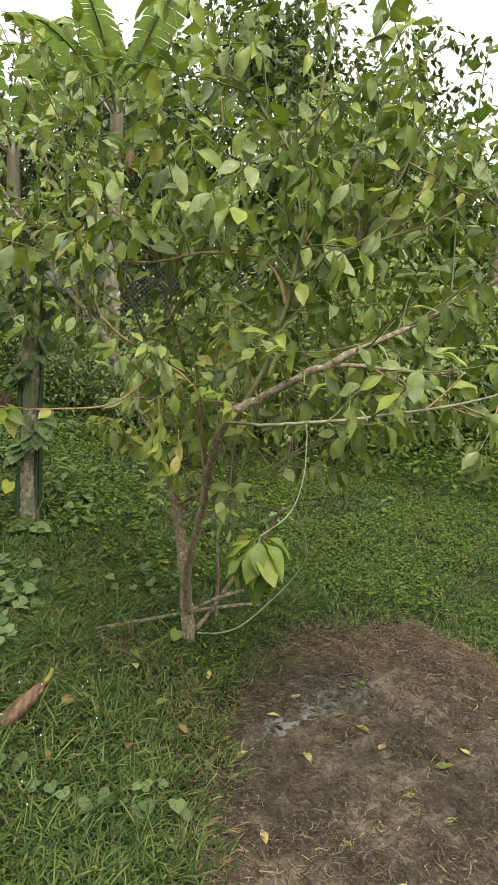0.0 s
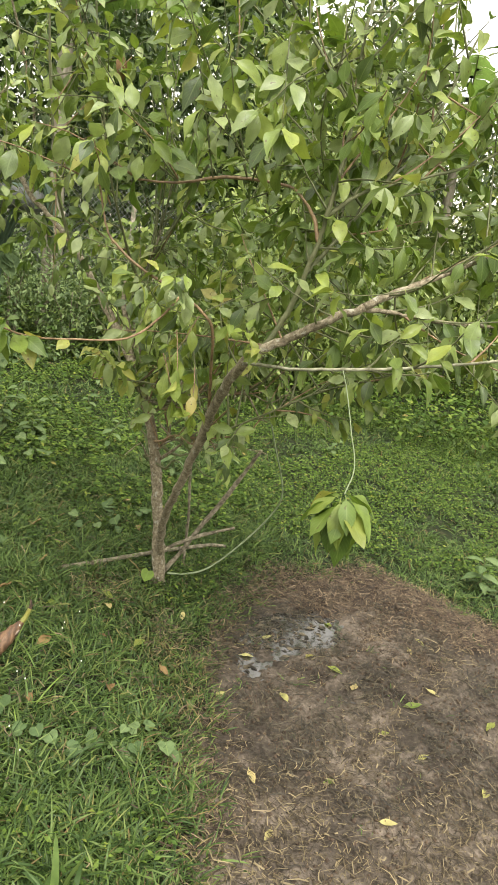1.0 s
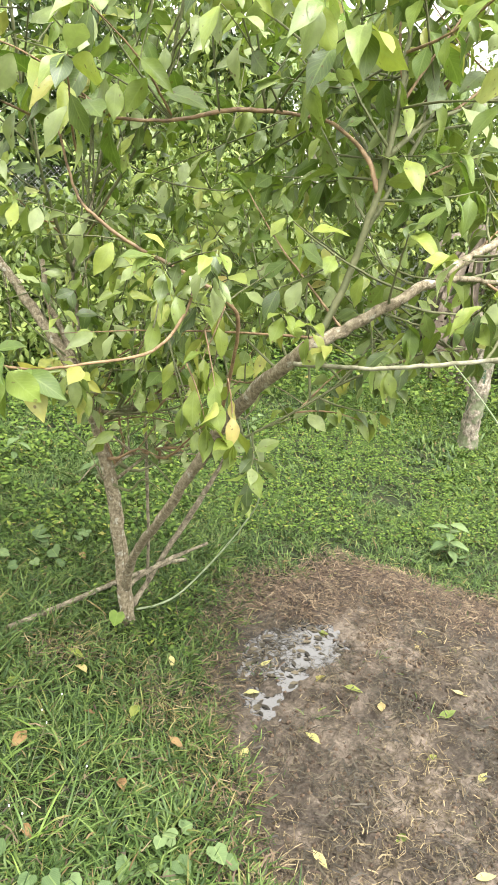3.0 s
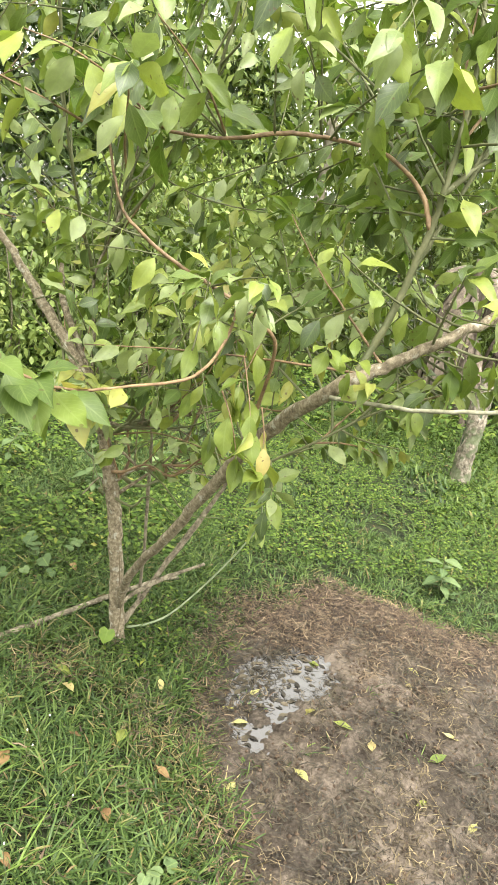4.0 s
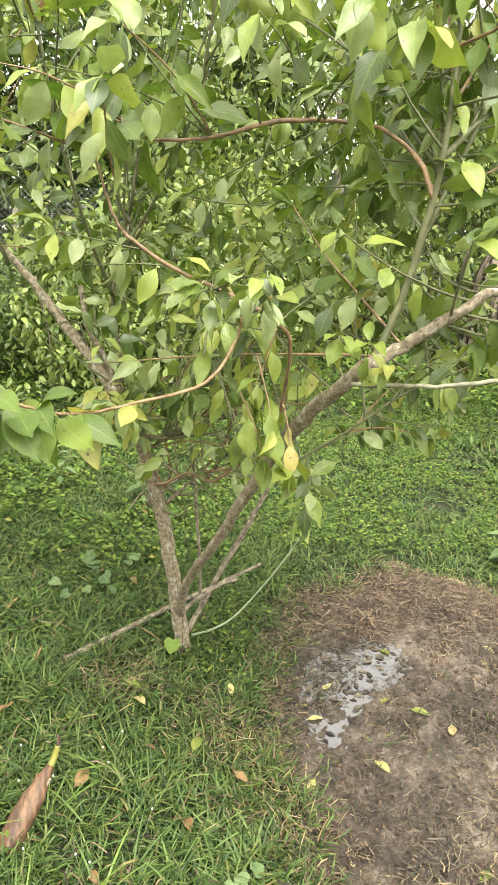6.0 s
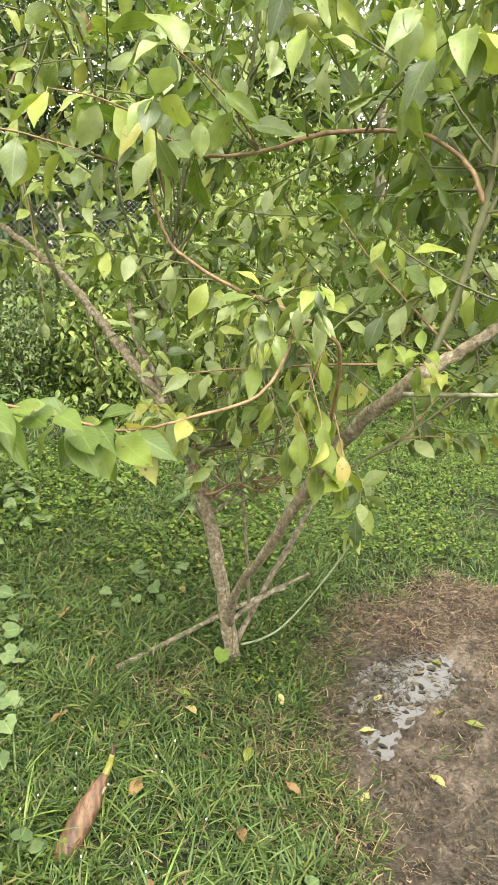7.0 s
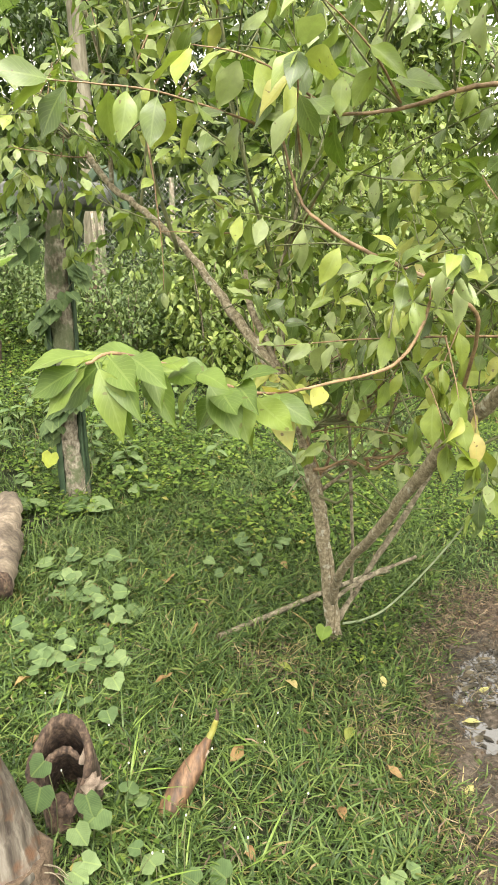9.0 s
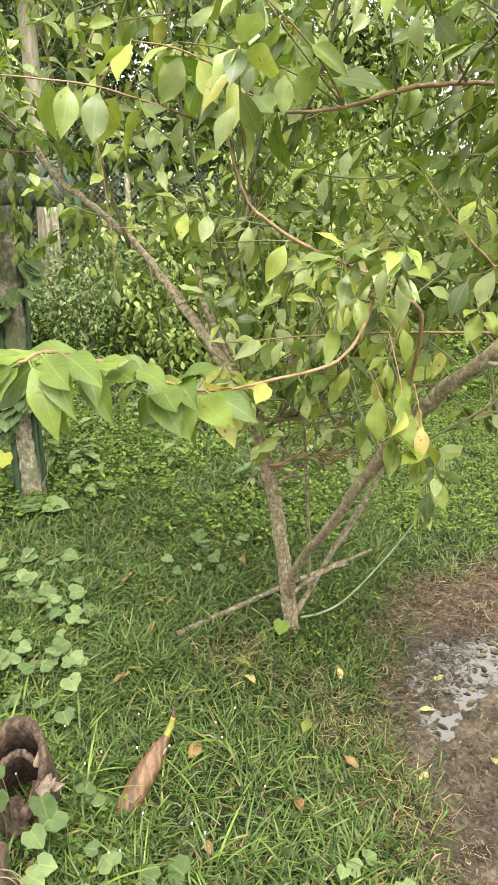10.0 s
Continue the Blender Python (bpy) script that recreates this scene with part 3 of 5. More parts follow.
limb_p = limb("limb", [(0.13, -0.70, 0.96), (0.25, -0.72, 1.04), (0.40, -0.74, 1.14), (0.55, -0.70, 1.22), (0.75, -0.66, 1.28), (0.95, -0.62, 1.32)], 0.005, 0.0022, M_twig, 7, seed=21)

# the drooping shoot with a tuft of fresh leaves
droop = limb("twig", [(0.495, -1.345, 1.392), (0.502, -1.45, 1.350), (0.504, -1.587, 1.298), (0.488, -1.80, 1.278), (0.445, -1.99, 1.285)], 0.0014, 0.0011, M_cord, 6, 0.05, label="thin green shoot drooping from the level limb", seed=22)
for i in range(26):
    a = i * 2.4
    fall = 0.15 + 1.25 * (i / 26)
    along = np.array([0.80 * math.cos(a), 0.70 * math.sin(a), -fall]) + rng.normal(0, 0.14, 3)
    leaves.append(((0.445 + 0.015 * math.cos(a), -1.99 + 0.015 * math.sin(a), 1.285 - 0.045 * (i / 26)), unit(along), unit(np.array([0.6 * math.cos(a), 0.6 * math.sin(a), 0.9]) + rng.normal(0, 0.22, 3)), rng.uniform(0.052, 0.076), 2 if i % 3 == 1 else 1))

# the near fan of fresh leaves
for k in range(36):
    at, side = 26 + int(k * 0.79), 1 if k % 2 else -1
    d = unit(limb_h[at] - limb_h[at - 1])
    out = unit(np.cross(d, (0, 0, 1.0))) * side
    along = unit(out * rng.uniform(0.3, 1.0) + d * rng.uniform(0.2, 0.8) + np.array([0, 0, rng.uniform(-1.0, 0.15)]) + rng.normal(0, 0.12, 3))
    leaves.append((limb_h[at] + along * 0.012, along, unit(np.array([0, -0.3, 0.9]) + 0.3 * d + rng.normal(0, 0.2, 3)), rng.uniform(0.054, 0.080), 2 if k in (0, 3) else 1))
leafy(limb_h[26:38], 0.0, 0.030, (0.05, 0.075), 1, 0.1, 0)
leafy(limb_h[17:27], 0.2, 0.050, (0.045, 0.065), 2, 0.9, 0)

# yellowing leaves hanging in the fork
for x, y, z, n in ((0.10, -1.10, 1.44, 4), (0.05, -1.17, 1.40, 5), (0.02, -1.16, 1.33, 5), (0.11, -1.14, 1.30, 4)):
    w = shoot((x, y, z), (rng.uniform(-0.4, 0.5), -0.3, -0.6), 0.13, 0.002, 2, M_redtwig, -0.2, (0.055, 0.08), 0.032, 0.1, 0.9)
for x, z in ((0.26, 1.40), (0.30, 1.37), (0.22, 1.42)):
    shoot((x, -1.18, z), (-0.2, -0.5, 0.3), 0.06, 0.0015, 2, M_twig, 0, (0.05, 0.065), 0.03, 0.2, 0.8)

# broad leaves hanging from high shoots close by
for a, way, ln in (((-0.24, -0.98, 1.75), (-0.8, -0.35, 0.25), 0.42), ((-0.14, -0.98, 1.785), (-0.5, -0.5, 0.35), 0.30), ((-0.20, -1.0, 1.70), (-0.2, -0.5, 0.5), 0.25), ((-0.02, -0.98, 1.80), (-0.35, -0.35, 0.5), 0.25)):
    shoot(a, way, ln, 0.003, 0, M_redtwig, -0.15, (0.075, 0.102), 0.030, 0.2, 1.6)
shoot((-0.13, -0.98, 1.781), (-0.8, -0.2, 0.5), 0.16, 0.0025, 1, M_redtwig, 0.0, (0.08, 0.105), 0.036, 0.1, 1.3)
shoot((0.19, -0.99, 1.83), (0.1, -0.8, 0.5), 0.34, 0.003, 0, M_twig, -0.2, (0.09, 0.115), 0.036, 0.4, 1.5)
shoot((0.42, -1.09, 1.85), (0.5, -0.8, 0.2), 0.35, 0.003, 0, M_twig, -0.2, (0.09, 0.115), 0.036, 0.3, 1.4)
for x, y, z in ((0.09, -1.08, 1.46), (-0.02, -1.07, 1.51), (-0.10, -1.04, 1.55), (0.12, -1.06, 1.43), (0.03, -1.09, 1.49), (0.0, -1.14, 1.44), (0.07, -1.10, 1.47), (-0.05, -1.18, 1.40), (0.11, -1.08, 1.45), (-0.15, -1.02, 1.58)):
    shoot((x, y, z), (rng.uniform(-0.5, 0.3), rng.uniform(-0.4, 0.2), 0.1), 0.17, 0.0022, 0, M_twig, -0.1, (0.052, 0.076), 0.019, 0.15, 1.2)


def clothe(path, n, length, out, start=0.2, tone=(0, 0, 0, 0, 1), spread_by=0.7, rise=0.15, size=(0.05, 0.085), gap=0.026, branch=0.6):
    """Side shoots along a limb, some of which fork again."""
    for i in range(n):
        k = int((start + (1 - start) * (i + rng.random()) / n) * (len(path) - 2))
        d = unit(path[k + 1] - path[k])
        way = unit(d * 0.5 + np.array(out) * 0.5 + rng.normal(0, spread_by, 3))
        ln = rng.uniform(*length)
        t = shoot(path[k], way, ln, 0.0034, int(rng.choice(tone)), M_twig if rng.random() < 0.75 else M_redtwig, rise, size, gap)
        if rng.random() < branch:
            j = len(t) // 2
            shoot(t[j], unit(t[j + 1] - t[j] + rng.normal(0, 0.6, 3)), ln * 0.6, 0.0024, int(rng.choice(tone)), M_twig, rise, size, gap)


limb_q = limb("limb", [(-0.24, -0.08, 1.41), (-0.30, -0.22, 1.60), (-0.36, -0.36, 1.85), (-0.40, -0.45, 2.15), (-0.44, -0.5, 2.45)], 0.006, 0.003, M_twig, 7, seed=23)
limb_r = limb("limb", [(-0.20, -0.1, 1.55), (-0.08, -0.22, 1.75), (0.02, -0.34, 2.0), (0.06, -0.44, 2.3), (0.08, -0.5, 2.55)], 0.006, 0.003, M_twig, 7, seed=24)
limb_s = limb("limb", [(0.43, -1.05, 2.03), (0.34, -0.98, 2.16), (0.22, -0.95, 2.30), (0.08, -0.95, 2.45)], 0.005, 0.003, M_twig, 7, seed=25)
clothe(limb_q, 13, (0.25, 0.5), (-0.2, -0.1, 0.3), 0.15)
clothe(limb_r, 13, (0.25, 0.5), (0.1, -0.1, 0.3), 0.15)
clothe(limb_s, 9, (0.25, 0.45), (-0.2, 0.1, 0.4), 0.1)
clothe(limb_a[34:48], 6, (0.25, 0.45), (-0.5, -0.3, -0.25), 0.1, rise=-0.3)
clothe(limb_a, 9, (0.25, 0.5), (0.0, 0.2, 0.4), 0.45)
clothe(limb_a[40:], 7, (0.2, 0.4), (0.1, -0.3, -0.5), 0.0, rise=-0.4)
clothe(limb_a[30:], 8, (0.3, 0.55), (-0.2, -0.2, 0.6), 0.1)
clothe(stub_a, 3, (0.25, 0.45), (-0.1, 0.3, 0.5))
clothe(limb_b, 14, (0.3, 0.55), (0.1, 0.1, 0.5), 0.1)
clothe(limb_c, 11, (0.25, 0.5), (0.2, 0.0, 0.1), 0.2)
clothe(limb_d[10:], 6, (0.15, 0.3), (0.3, 0.2, 0.1), 0.3, spread_by=0.35, rise=0.3)
clothe(limb_e, 15, (0.25, 0.5), (0.1, 0.7, 0.3), 0.35, spread_by=0.45)
clothe(limb_i, 6, (0.25, 0.5), (0.0, 0.1, 0.3), 0.15)
clothe(limb_j, 6, (0.2, 0.4), (0.1, -0.2, 0.4))
clothe(limb_k, 9, (0.25, 0.5), (-0.1, -0.3, 0.4))
clothe(limb_l, 9, (0.25, 0.45), (0.2, 0.4, 0.4), spread_by=0.5)
clothe(limb_m, 10, (0.3, 0.55), (0.0, 0.3, 0.5))
clothe(limb_n, 6, (0.15, 0.35), (0.1, 0.1, 0.3), 0.3, (0, 0, 1), gap=0.05)
clothe(limb_o, 4, (0.12, 0.25), (0.2, 0.1, 0.2), 0.3, (0, 0), gap=0.07)
clothe(limb_p, 11, (0.15, 0.32), (0.3, 0.0, -0.3), 0.2, (0, 0, 0), rise=-0.2)
clothe(stem_b[44:], 5, (0.15, 0.35), (-0.2, 0.4, 0.3), 0.0)
clothe(stem_a[34:], 8, (0.2, 0.4), (0.1, 0.1, 0.2), 0.0, (0, 0, 2), gap=0.05)
# inner crown that closes the view between the stems
for _ in range(46):
    base = (rng.uniform(-0.3, 1.0), rng.uniform(-0.5, 0.7), rng.uniform(1.3, 2.45))
    src = limb_i if base[0] < 0.05 else (limb_m if base[2] > 1.6 else limb_p)
    k = int(rng.integers(4, len(src) - 2))
    gap_way = np.array(base) - src[k]
    t = shoot(src[k], gap_way + np.array([0, 0, 0.1]), float(np.linalg.norm(gap_way)) + 0.2, 0.0042, int(rng.choice((0, 0, 0, 1))), M_twig, 0.0, (0.055, 0.085), 0.032, 0.35)
    for _ in range(2):
        j = int(rng.integers(len(t) // 2, len(t) - 1))
        shoot(t[j], rng.normal(0, 1, 3) + np.array([0, 0, 0.2]), 0.28, 0.0026, int(rng.choice((0, 0, 0, 1))), M_twig, 0.0, (0.055, 0.085), 0.03, 0.15)
# twiggy growth in the fork
for _ in range(16):
    tip = np.array([rng.uniform(-0.28, 0.28), rng.uniform(-0.95, -0.1), rng.uniform(1.12, 1.62)])
    src = stem_b[26:48] if rng.random() < 0.55 else stem_a[36:]
    k = int(rng.integers(0, len(src)))
    t = shoot(src[k], tip - src[k], float(np.linalg.norm(tip - src[k])), 0.0032, int(rng.choice((0, 0, 0, 1, 2))), M_redtwig if rng.random() < 0.35 else M_twig, 0.1, (0.055, 0.085), 0.03, 0.45, 0.8)
    shoot(t[len(t) // 2], rng.normal(0, 1, 3), 0.2, 0.002, 0, M_twig, 0.0, (0.05, 0.08), 0.03, 0.3, 0.8)
# more broad leaves hanging high and close
for _ in range(6):
    k = limb_f[int(rng.integers(18, len(limb_f)))]
    shoot(k, (rng.uniform(-0.9, 0.1), rng.uniform(-0.6, 0.0), rng.uniform(0.2, 0.9)), rng.uniform(0.25, 0.5), 0.0026, 0, M_twig, -0.25, (0.065, 0.095), 0.036, 0.3, 1.1)
for _ in range(6):
    k = limb_s[int(rng.integers(4, len(limb_s)))]
    shoot(k, (rng.uniform(-0.6, 0.6), rng.uniform(-0.6, 0.0), rng.uniform(-0.5, 0.5)), rng.uniform(0.25, 0.45), 0.0026, 0, M_twig, -0.2, (0.06, 0.09), 0.036, 0.3, 1.0)
limb_t = limb("limb", [(-0.60, 0.15, 1.49), (-0.66, 0.05, 1.75), (-0.68, -0.05, 2.05), (-0.70, -0.1, 2.40), (-0.66, -0.15, 2.65)], 0.007, 0.003, M_twig, 7, seed=26)
clothe(limb_t, 13, (0.25, 0.5), (-0.1, -0.2, 0.2), 0.3)
for _ in range(5):
    k = limb_a[int(rng.integers(36, 47))]
    shoot(k, (rng.uniform(-0.5, 0.1), rng.uniform(-0.5, -0.1), rng.uniform(-1.0, -0.2)), rng.uniform(0.25, 0.42), 0.0026, 0, M_twig, -0.1, (0.06, 0.09), 0.026, 0.2, 0.9)
# bare dead twigs between the stems
for _ in range(46):
    s = (stem_a[int(rng.integers(24, 46))], limb_n[int(rng.integers(2, 22))], limb_o[int(rng.integers(2, 16))])[int(rng.integers(3))]
    w = np.array([rng.uniform(-0.7, 1.0), rng.uniform(-0.9, 0.5), rng.uniform(-0.25, 0.9)])
    w = w * rng.uniform(0.8, 1.9)
    pts = [s, s + w * 0.10 + rng.normal(0, 0.02, 3), s + w * 0.22 + rng.normal(0, 0.04, 3) + (0, 0, 0.03), s + w * 0.34 + rng.normal(0, 0.05, 3) + (0, 0, 0.08)]
    limb("twig", pts, rng.uniform(0.003, 0.0085), 0.0016, (M_redtwig, M_twig, M_bark)[int(rng.integers(3))], 6, 0.15, seed=int(rng.integers(1e6)), steps=3)
for pts, r in (([(-0.02, 0.0, 0.16), (0.06, 0.035, 0.215), (0.18, 0.08, 0.262), (0.325, 0.125, 0.303)], 0.011), ([(0.0, 0.03, 0.04), (0.07, 0.09, 0.13), (0.16, 0.12, 0.289), (0.253, 0.14, 0.444), (0.341, 0.15, 0.611), (0.393, 0.15, 0.718)], 0.013), ([(0.09, 0.25, -0.05), (0.085, 0.25, 0.247), (0.062, 0.20, 0.54), (0.045, 0.16, 0.76), (0.02, 0.1, 0.95)], 0.0075)):
    limb("dead_stub", pts, r, r * 0.7, M_palewood, 9, 0.25, seed=31, label="dead pale stub at the foot of the tree")
# one dried brown leaf high up
leaves.append(((-0.46, 0.1, 2.33), (0.2, -0.3, -0.9), (0.3, -0.8, 0.3), 0.11, 3))

# the crown is open along the main limbs
GAPS = [(limb_a[2], limb_a[24], np.array([-0.2, -2.4, 1.6]), 0.05), (limb_a[22], limb_a[-8], np.array([-0.2, -2.4, 1.6]), 0.05)]
for k in ((0.45, -3.05, 1.68), (0.15, -2.7, 1.64)):
    GAPS += [(limb_e[2], limb_e[-14], np.array(k) + (-0.1, 0.1, 0), 0.016), (stem_b[18], stem_b[36], np.array(k), 0.03), (stem_b[34], stem_b[-2], np.array(k), 0.022), (stem_b[-4], limb_b[18], np.array(k), 0.022)]


def in_gap(p):
    p = np.asarray(p, float)
    for foot, crest, out, half in GAPS:
        across = unit(np.cross(crest - foot, out - foot))
        if abs((p - foot) @ across) < half:
            u, v, _ = np.linalg.solve(np.stack([crest - foot, out - foot, across], 1), p - foot)
            if 0.0 < v < 0.6 and 0.0 < u / (1 - v) < 1.0:
                return True
    return False


leaves = [q for q in leaves if q[4] or rng.random() < 0.84]
leaves = [q for q in leaves if q[4] or not in_gap(np.asarray(q[0]) + 0.5 * q[3] * np.asarray(q[1])) or rng.random() < 0.12]

# leaves closest to the path are single pieces, the rest one crown
TONES = [M_leaf, M_lush, M_yellow, M_brownleaf]
shapes = [
    leaf_shape(9, 0.52, 0.20, 0.38, 0.022, stalk=0.12, sides=2, full=0.98),
    leaf_shape(9, 0.56, 0.16, 0.20, 0.026, stalk=0.12, bend=0.05, sides=2, full=0.95),
    leaf_shape(9, 0.46, 0.34, 0.55, 0.030, stalk=0.12, bend=0.12, sides=2, full=1.0),
    leaf_shape(9, 0.54, 0.10, 0.10, 0.036, stalk=0.12, bend=-0.12, sides=2, full=0.96),
    leaf_shape(9, 0.44, 0.48, 0.46, 0.034, stalk=0.12, bend=-0.06, sides=2, full=1.0),
]
single = [[mesh_data("leaf", *s[:2], m, s[2]) for s in shapes] for m in TONES]
leaves.sort(key=lambda q: q[0][1])
for i, (p, along, up, size, tone) in enumerate(leaves[:300]):
    ob = part("leaf", single[tone][i % 5], tree)
    ob.matrix_basis = leaf_frame(p, along, up, size)
for tone, mat in enumerate(TONES):
    for k, s in enumerate(shapes):
        some = [q for i, q in enumerate(leaves[300:]) if q[4] == tone and i % 5 == k]
        if some:
            p, a, u, z = (np.array([q[j] for q in some]) for j in range(4))
            co, f, uv = spread(s, p, a, u, z)
            part("crown", mesh_data("crown", co, f, mat, uv), tree, kind="stuff")


# ---- lying sticks, cord, wire by the trunk ----
def lying(name, pts, r0, r1, mat, label, category, sides=8, rough=0.12):
    path = smooth_path([place(x, y, h) for x, y, h in pts], 5)
    co, f = tube(path, r0, r1, sides, rough, seed=len(pts))
    return tagged(new(name, mesh_data(name, co, f, mat)), label, category)


lying("dead_stick", [(-0.46, -0.10, 0.02), (-0.25, 0.08, 0.03), (-0.03, 0.27, 0.045), (0.2, 0.47, 0.05), (0.30, 0.56, 0.035)], 0.013, 0.009, M_palewood, "pale dead stick lying in the grass behind the trunk", "stick")
lying("cord", [(0.03, 0.02, 0.05), (0.12, 0.08, 0.04), (0.226, 0.148, 0.075), (0.36, 0.18, 0.23), (0.494, 0.19, 0.435), (0.53, 0.12, 0.62), (0.44, 0.0, 0.90), (0.365, -0.05, 1.10)], 0.0055, 0.003, M_cord, "thin green cord looped from the trunk through the grass", "cord", 6, 0.03)
lying("cord", [(-0.015, -0.052, 0.0), (-0.01, -0.056, 0.15), (-0.03, -0.055, 0.30), (-0.045, -0.05, 0.42)], 0.0018, 0.0014, M_straw, "thin pale cord hanging down the trunk", "cord", 5, 0.03)


# ---- dragon fruit post with a tyre on top ----
def cactus_arm(pts, r, parent):
    path = smooth_path(pts, 6)
    co, f = tube(path, r, r * 0.7, 9, 0.0)
    ring = co[:-2].reshape(-1, 9, 3)
    mid = ring.mean(1, keepdims=True)
    k = np.where(np.arange(9) % 3 == 0, 1.5, 0.45)[None, :, None] * (1 + 0.12 * np.sin(np.arange(len(ring)) * 1.9))[:, None, None]
    co[:-2] = (mid + (ring - mid) * k).reshape(-1, 3)
    part("cactus_arm", mesh_data("cactus_arm", co, f, M_cactus, smooth=False), parent, "dark green three-winged cactus arm")


def support_post(x, y, h, lean, tyre, label, seed, r0=0.068):
    g = np.random.default_rng(seed)
    base = place(x, y)
    t = thing("support_post", base, label, "post")
    b = np.array(base)
    top = b + np.array([lean, 0.0, h])
    path = np.linspace(b - (0, 0, 0.06), top, 40) + np.stack([0.006 * np.sin(np.arange(40) * 0.4), 0.004 * np.cos(np.arange(40) * 0.7), np.zeros(40)], 1)
    co, f = tube(path, r0, r0 * 0.82, 16, 0.22, 0.15, seed=seed)
    part("shaft", mesh_data("shaft", co, f, M_post), t)
    for i in range(5):
        a = (0.2, 2.9, 0.9, 2.2, 1.6, -0.2)[i]
        r = 0.062
        pts = []
        for s in np.linspace(0.0, g.uniform(0.6, 1.05), 6):
            a += g.normal(0, 0.35)
            pts.append(b + (top - b) * s + np.array([math.cos(a) * r, math.sin(a) * r, 0.01]))
        if tyre and i > 1:
            out = np.array([math.cos(a), math.sin(a), 0])
            pts += [top + out * 0.20 + (0, 0, 0.02), top + out * 0.30 + (0, 0, 0.06), top + out * 0.37 + (0, 0, -0.12 - 0.2 * g.random())]
        cactus_arm(pts, g.uniform(0.014, 0.02), t)
    if tyre:
        bm = bmesh.new()
        prof = [(0.19, -0.045), (0.215, -0.075), (0.255, -0.085), (0.283, -0.068), (0.288, 0.0), (0.283, 0.068), (0.255, 0.085), (0.215, 0.075), (0.19, 0.045), (0.20, 0.03), (0.255, 0.055), (0.268, 0.0), (0.255, -0.055), (0.20, -0.03)]
        seg = 60
        rings = []
        for s in range(seg):
            a = 2 * math.pi * s / seg
            lug = 1.0 + 0.012 * math.sin(s * 1.9) + 0.008 * math.sin(s * 0.7)
            rings.append([bm.verts.new((math.cos(a) * r * (lug if r > 0.27 else 1), math.sin(a) * r * (lug if r > 0.27 else 1), z)) for r, z in prof])
        for s in range(seg):
            p, q = rings[s], rings[(s + 1) % seg]
            for k in range(len(prof)):
                bm.faces.new((p[k], q[k], q[(k + 1) % len(prof)], p[(k + 1) % len(prof)]))
        bmesh.ops.recalc_face_normals(bm, faces=bm.faces)
        for f in bm.faces:
            f.smooth = True
        me = bpy.data.meshes.new("tyre")
        bm.to_mesh(me)
        bm.free()
        me.materials.append(M_rubber)
        ob = part("tyre", me, t, "old black tyre laid flat on the post top")
        ob.location = top + (0, 0, -0.045)
        ob.scale = (1, 1, 0.72)
        cross = tube(np.array([top + (-0.27, 0, -0.1), top + (0, 0.01, -0.095), top + (0.27, 0, -0.1)]), 0.012, 0.012, 6)
        part("crossbar", mesh_data("crossbar", *cross, M_wire), t)
    return t


support_post(-1.34, 1.09, 1.62, 0.0, True, "weathered post overgrown with dragon fruit cactus, a tyre on top", 5, 0.06)
support_post(3.43, 3.38, 1.15, 0.05, False, "short mossy post with withered climbing cactus", 8, 0.095)


# ---- climbing vine leaves on the post and creepers on the ground ----
def heart_leaf(x, y, z, along, up, size, mat, label, parent=None):
    ob = part("vine_leaf", mesh_data("vine_leaf", HEART[0], HEART[1], mat, HEART[2]), parent)
    ob.matrix_basis = leaf_frame((x, y, z), along, up, size)
    return ob


def creeper(label, spots, size, lift, seed, stem=True):
    g = np.random.default_rng(seed)
    x0, y0 = spots[0]
    t = thing("creeper", place(x0, y0), label, "creeper")
    if stem:
        path = smooth_path([place(x, y, 0.012) for x, y in spots], 5)
        part("vine_stem", mesh_data("vine_stem", *tube(path, 0.0028, 0.002, 5), M_twig), t)
    me = mesh_data("vine_leaf", HEART[0], HEART[1], M_vine, HEART[2])
    for x, y in spots:
        for _ in range(3):
            px, py = x + g.normal(0, 0.05), y + g.normal(0, 0.05)
            a = g.uniform(0, 6.28)
            ob = part("vine_leaf", me, t)
            h = lift * g.uniform(0.5, 1.2)
            ob.matrix_basis = leaf_frame(place(px, py, h), (math.cos(a), math.sin(a), -0.15), (g.normal(0, 0.3), g.normal(0, 0.3) - 0.45, 1), size * g.uniform(0.6, 1.15))
            stalk = np.array([place(px, py, -0.005), place(px, py, h * 0.6), place(px, py, h)])
            part("leaf_stalk", mesh_data("leaf_stalk", *tube(stalk, 0.0016, 0.0012, 4), M_twig), t)
    return t


creeper("creeping vine with soft heart-shaped leaves in the grass", [(-0.42, -1.32), (-0.28, -1.22), (-0.152, -1.20), (-0.02, -1.17), (0.08, -1.12), (0.18, -1.10)], 0.052, 0.05, 31)
creeper("creeping vine with heart-shaped leaves in the grass", [(-0.40, -1.18), (-0.55, -1.12), (-0.66, -1.22), (-0.62, -0.92)], 0.060, 0.07, 32)
creeper("patch of trailing vine with matte lobed green leaves", [(-0.95, -0.66), (-0.86, -0.56), (-0.98, -0.5), (-0.80, -0.44), (-1.0, -0.38), (-0.84, -0.35), (-0.92, -0.26), (-0.80, -0.2), (-0.92, -0.12), (-1.05, -0.05), (-0.85, -0.02)], 0.065, 0.07, 33)
creeper("patch of trailing vine with matte lobed green leaves", [(-1.0, -0.35), (-1.15, -0.2), (-1.1, 0.0), (-1.0, 0.12), (-1.12, 0.2), (-1.2, 0.3), (-1.02, 0.35), (-0.95, 0.2), (-0.95, 0.05)], 0.07, 0.07, 34)
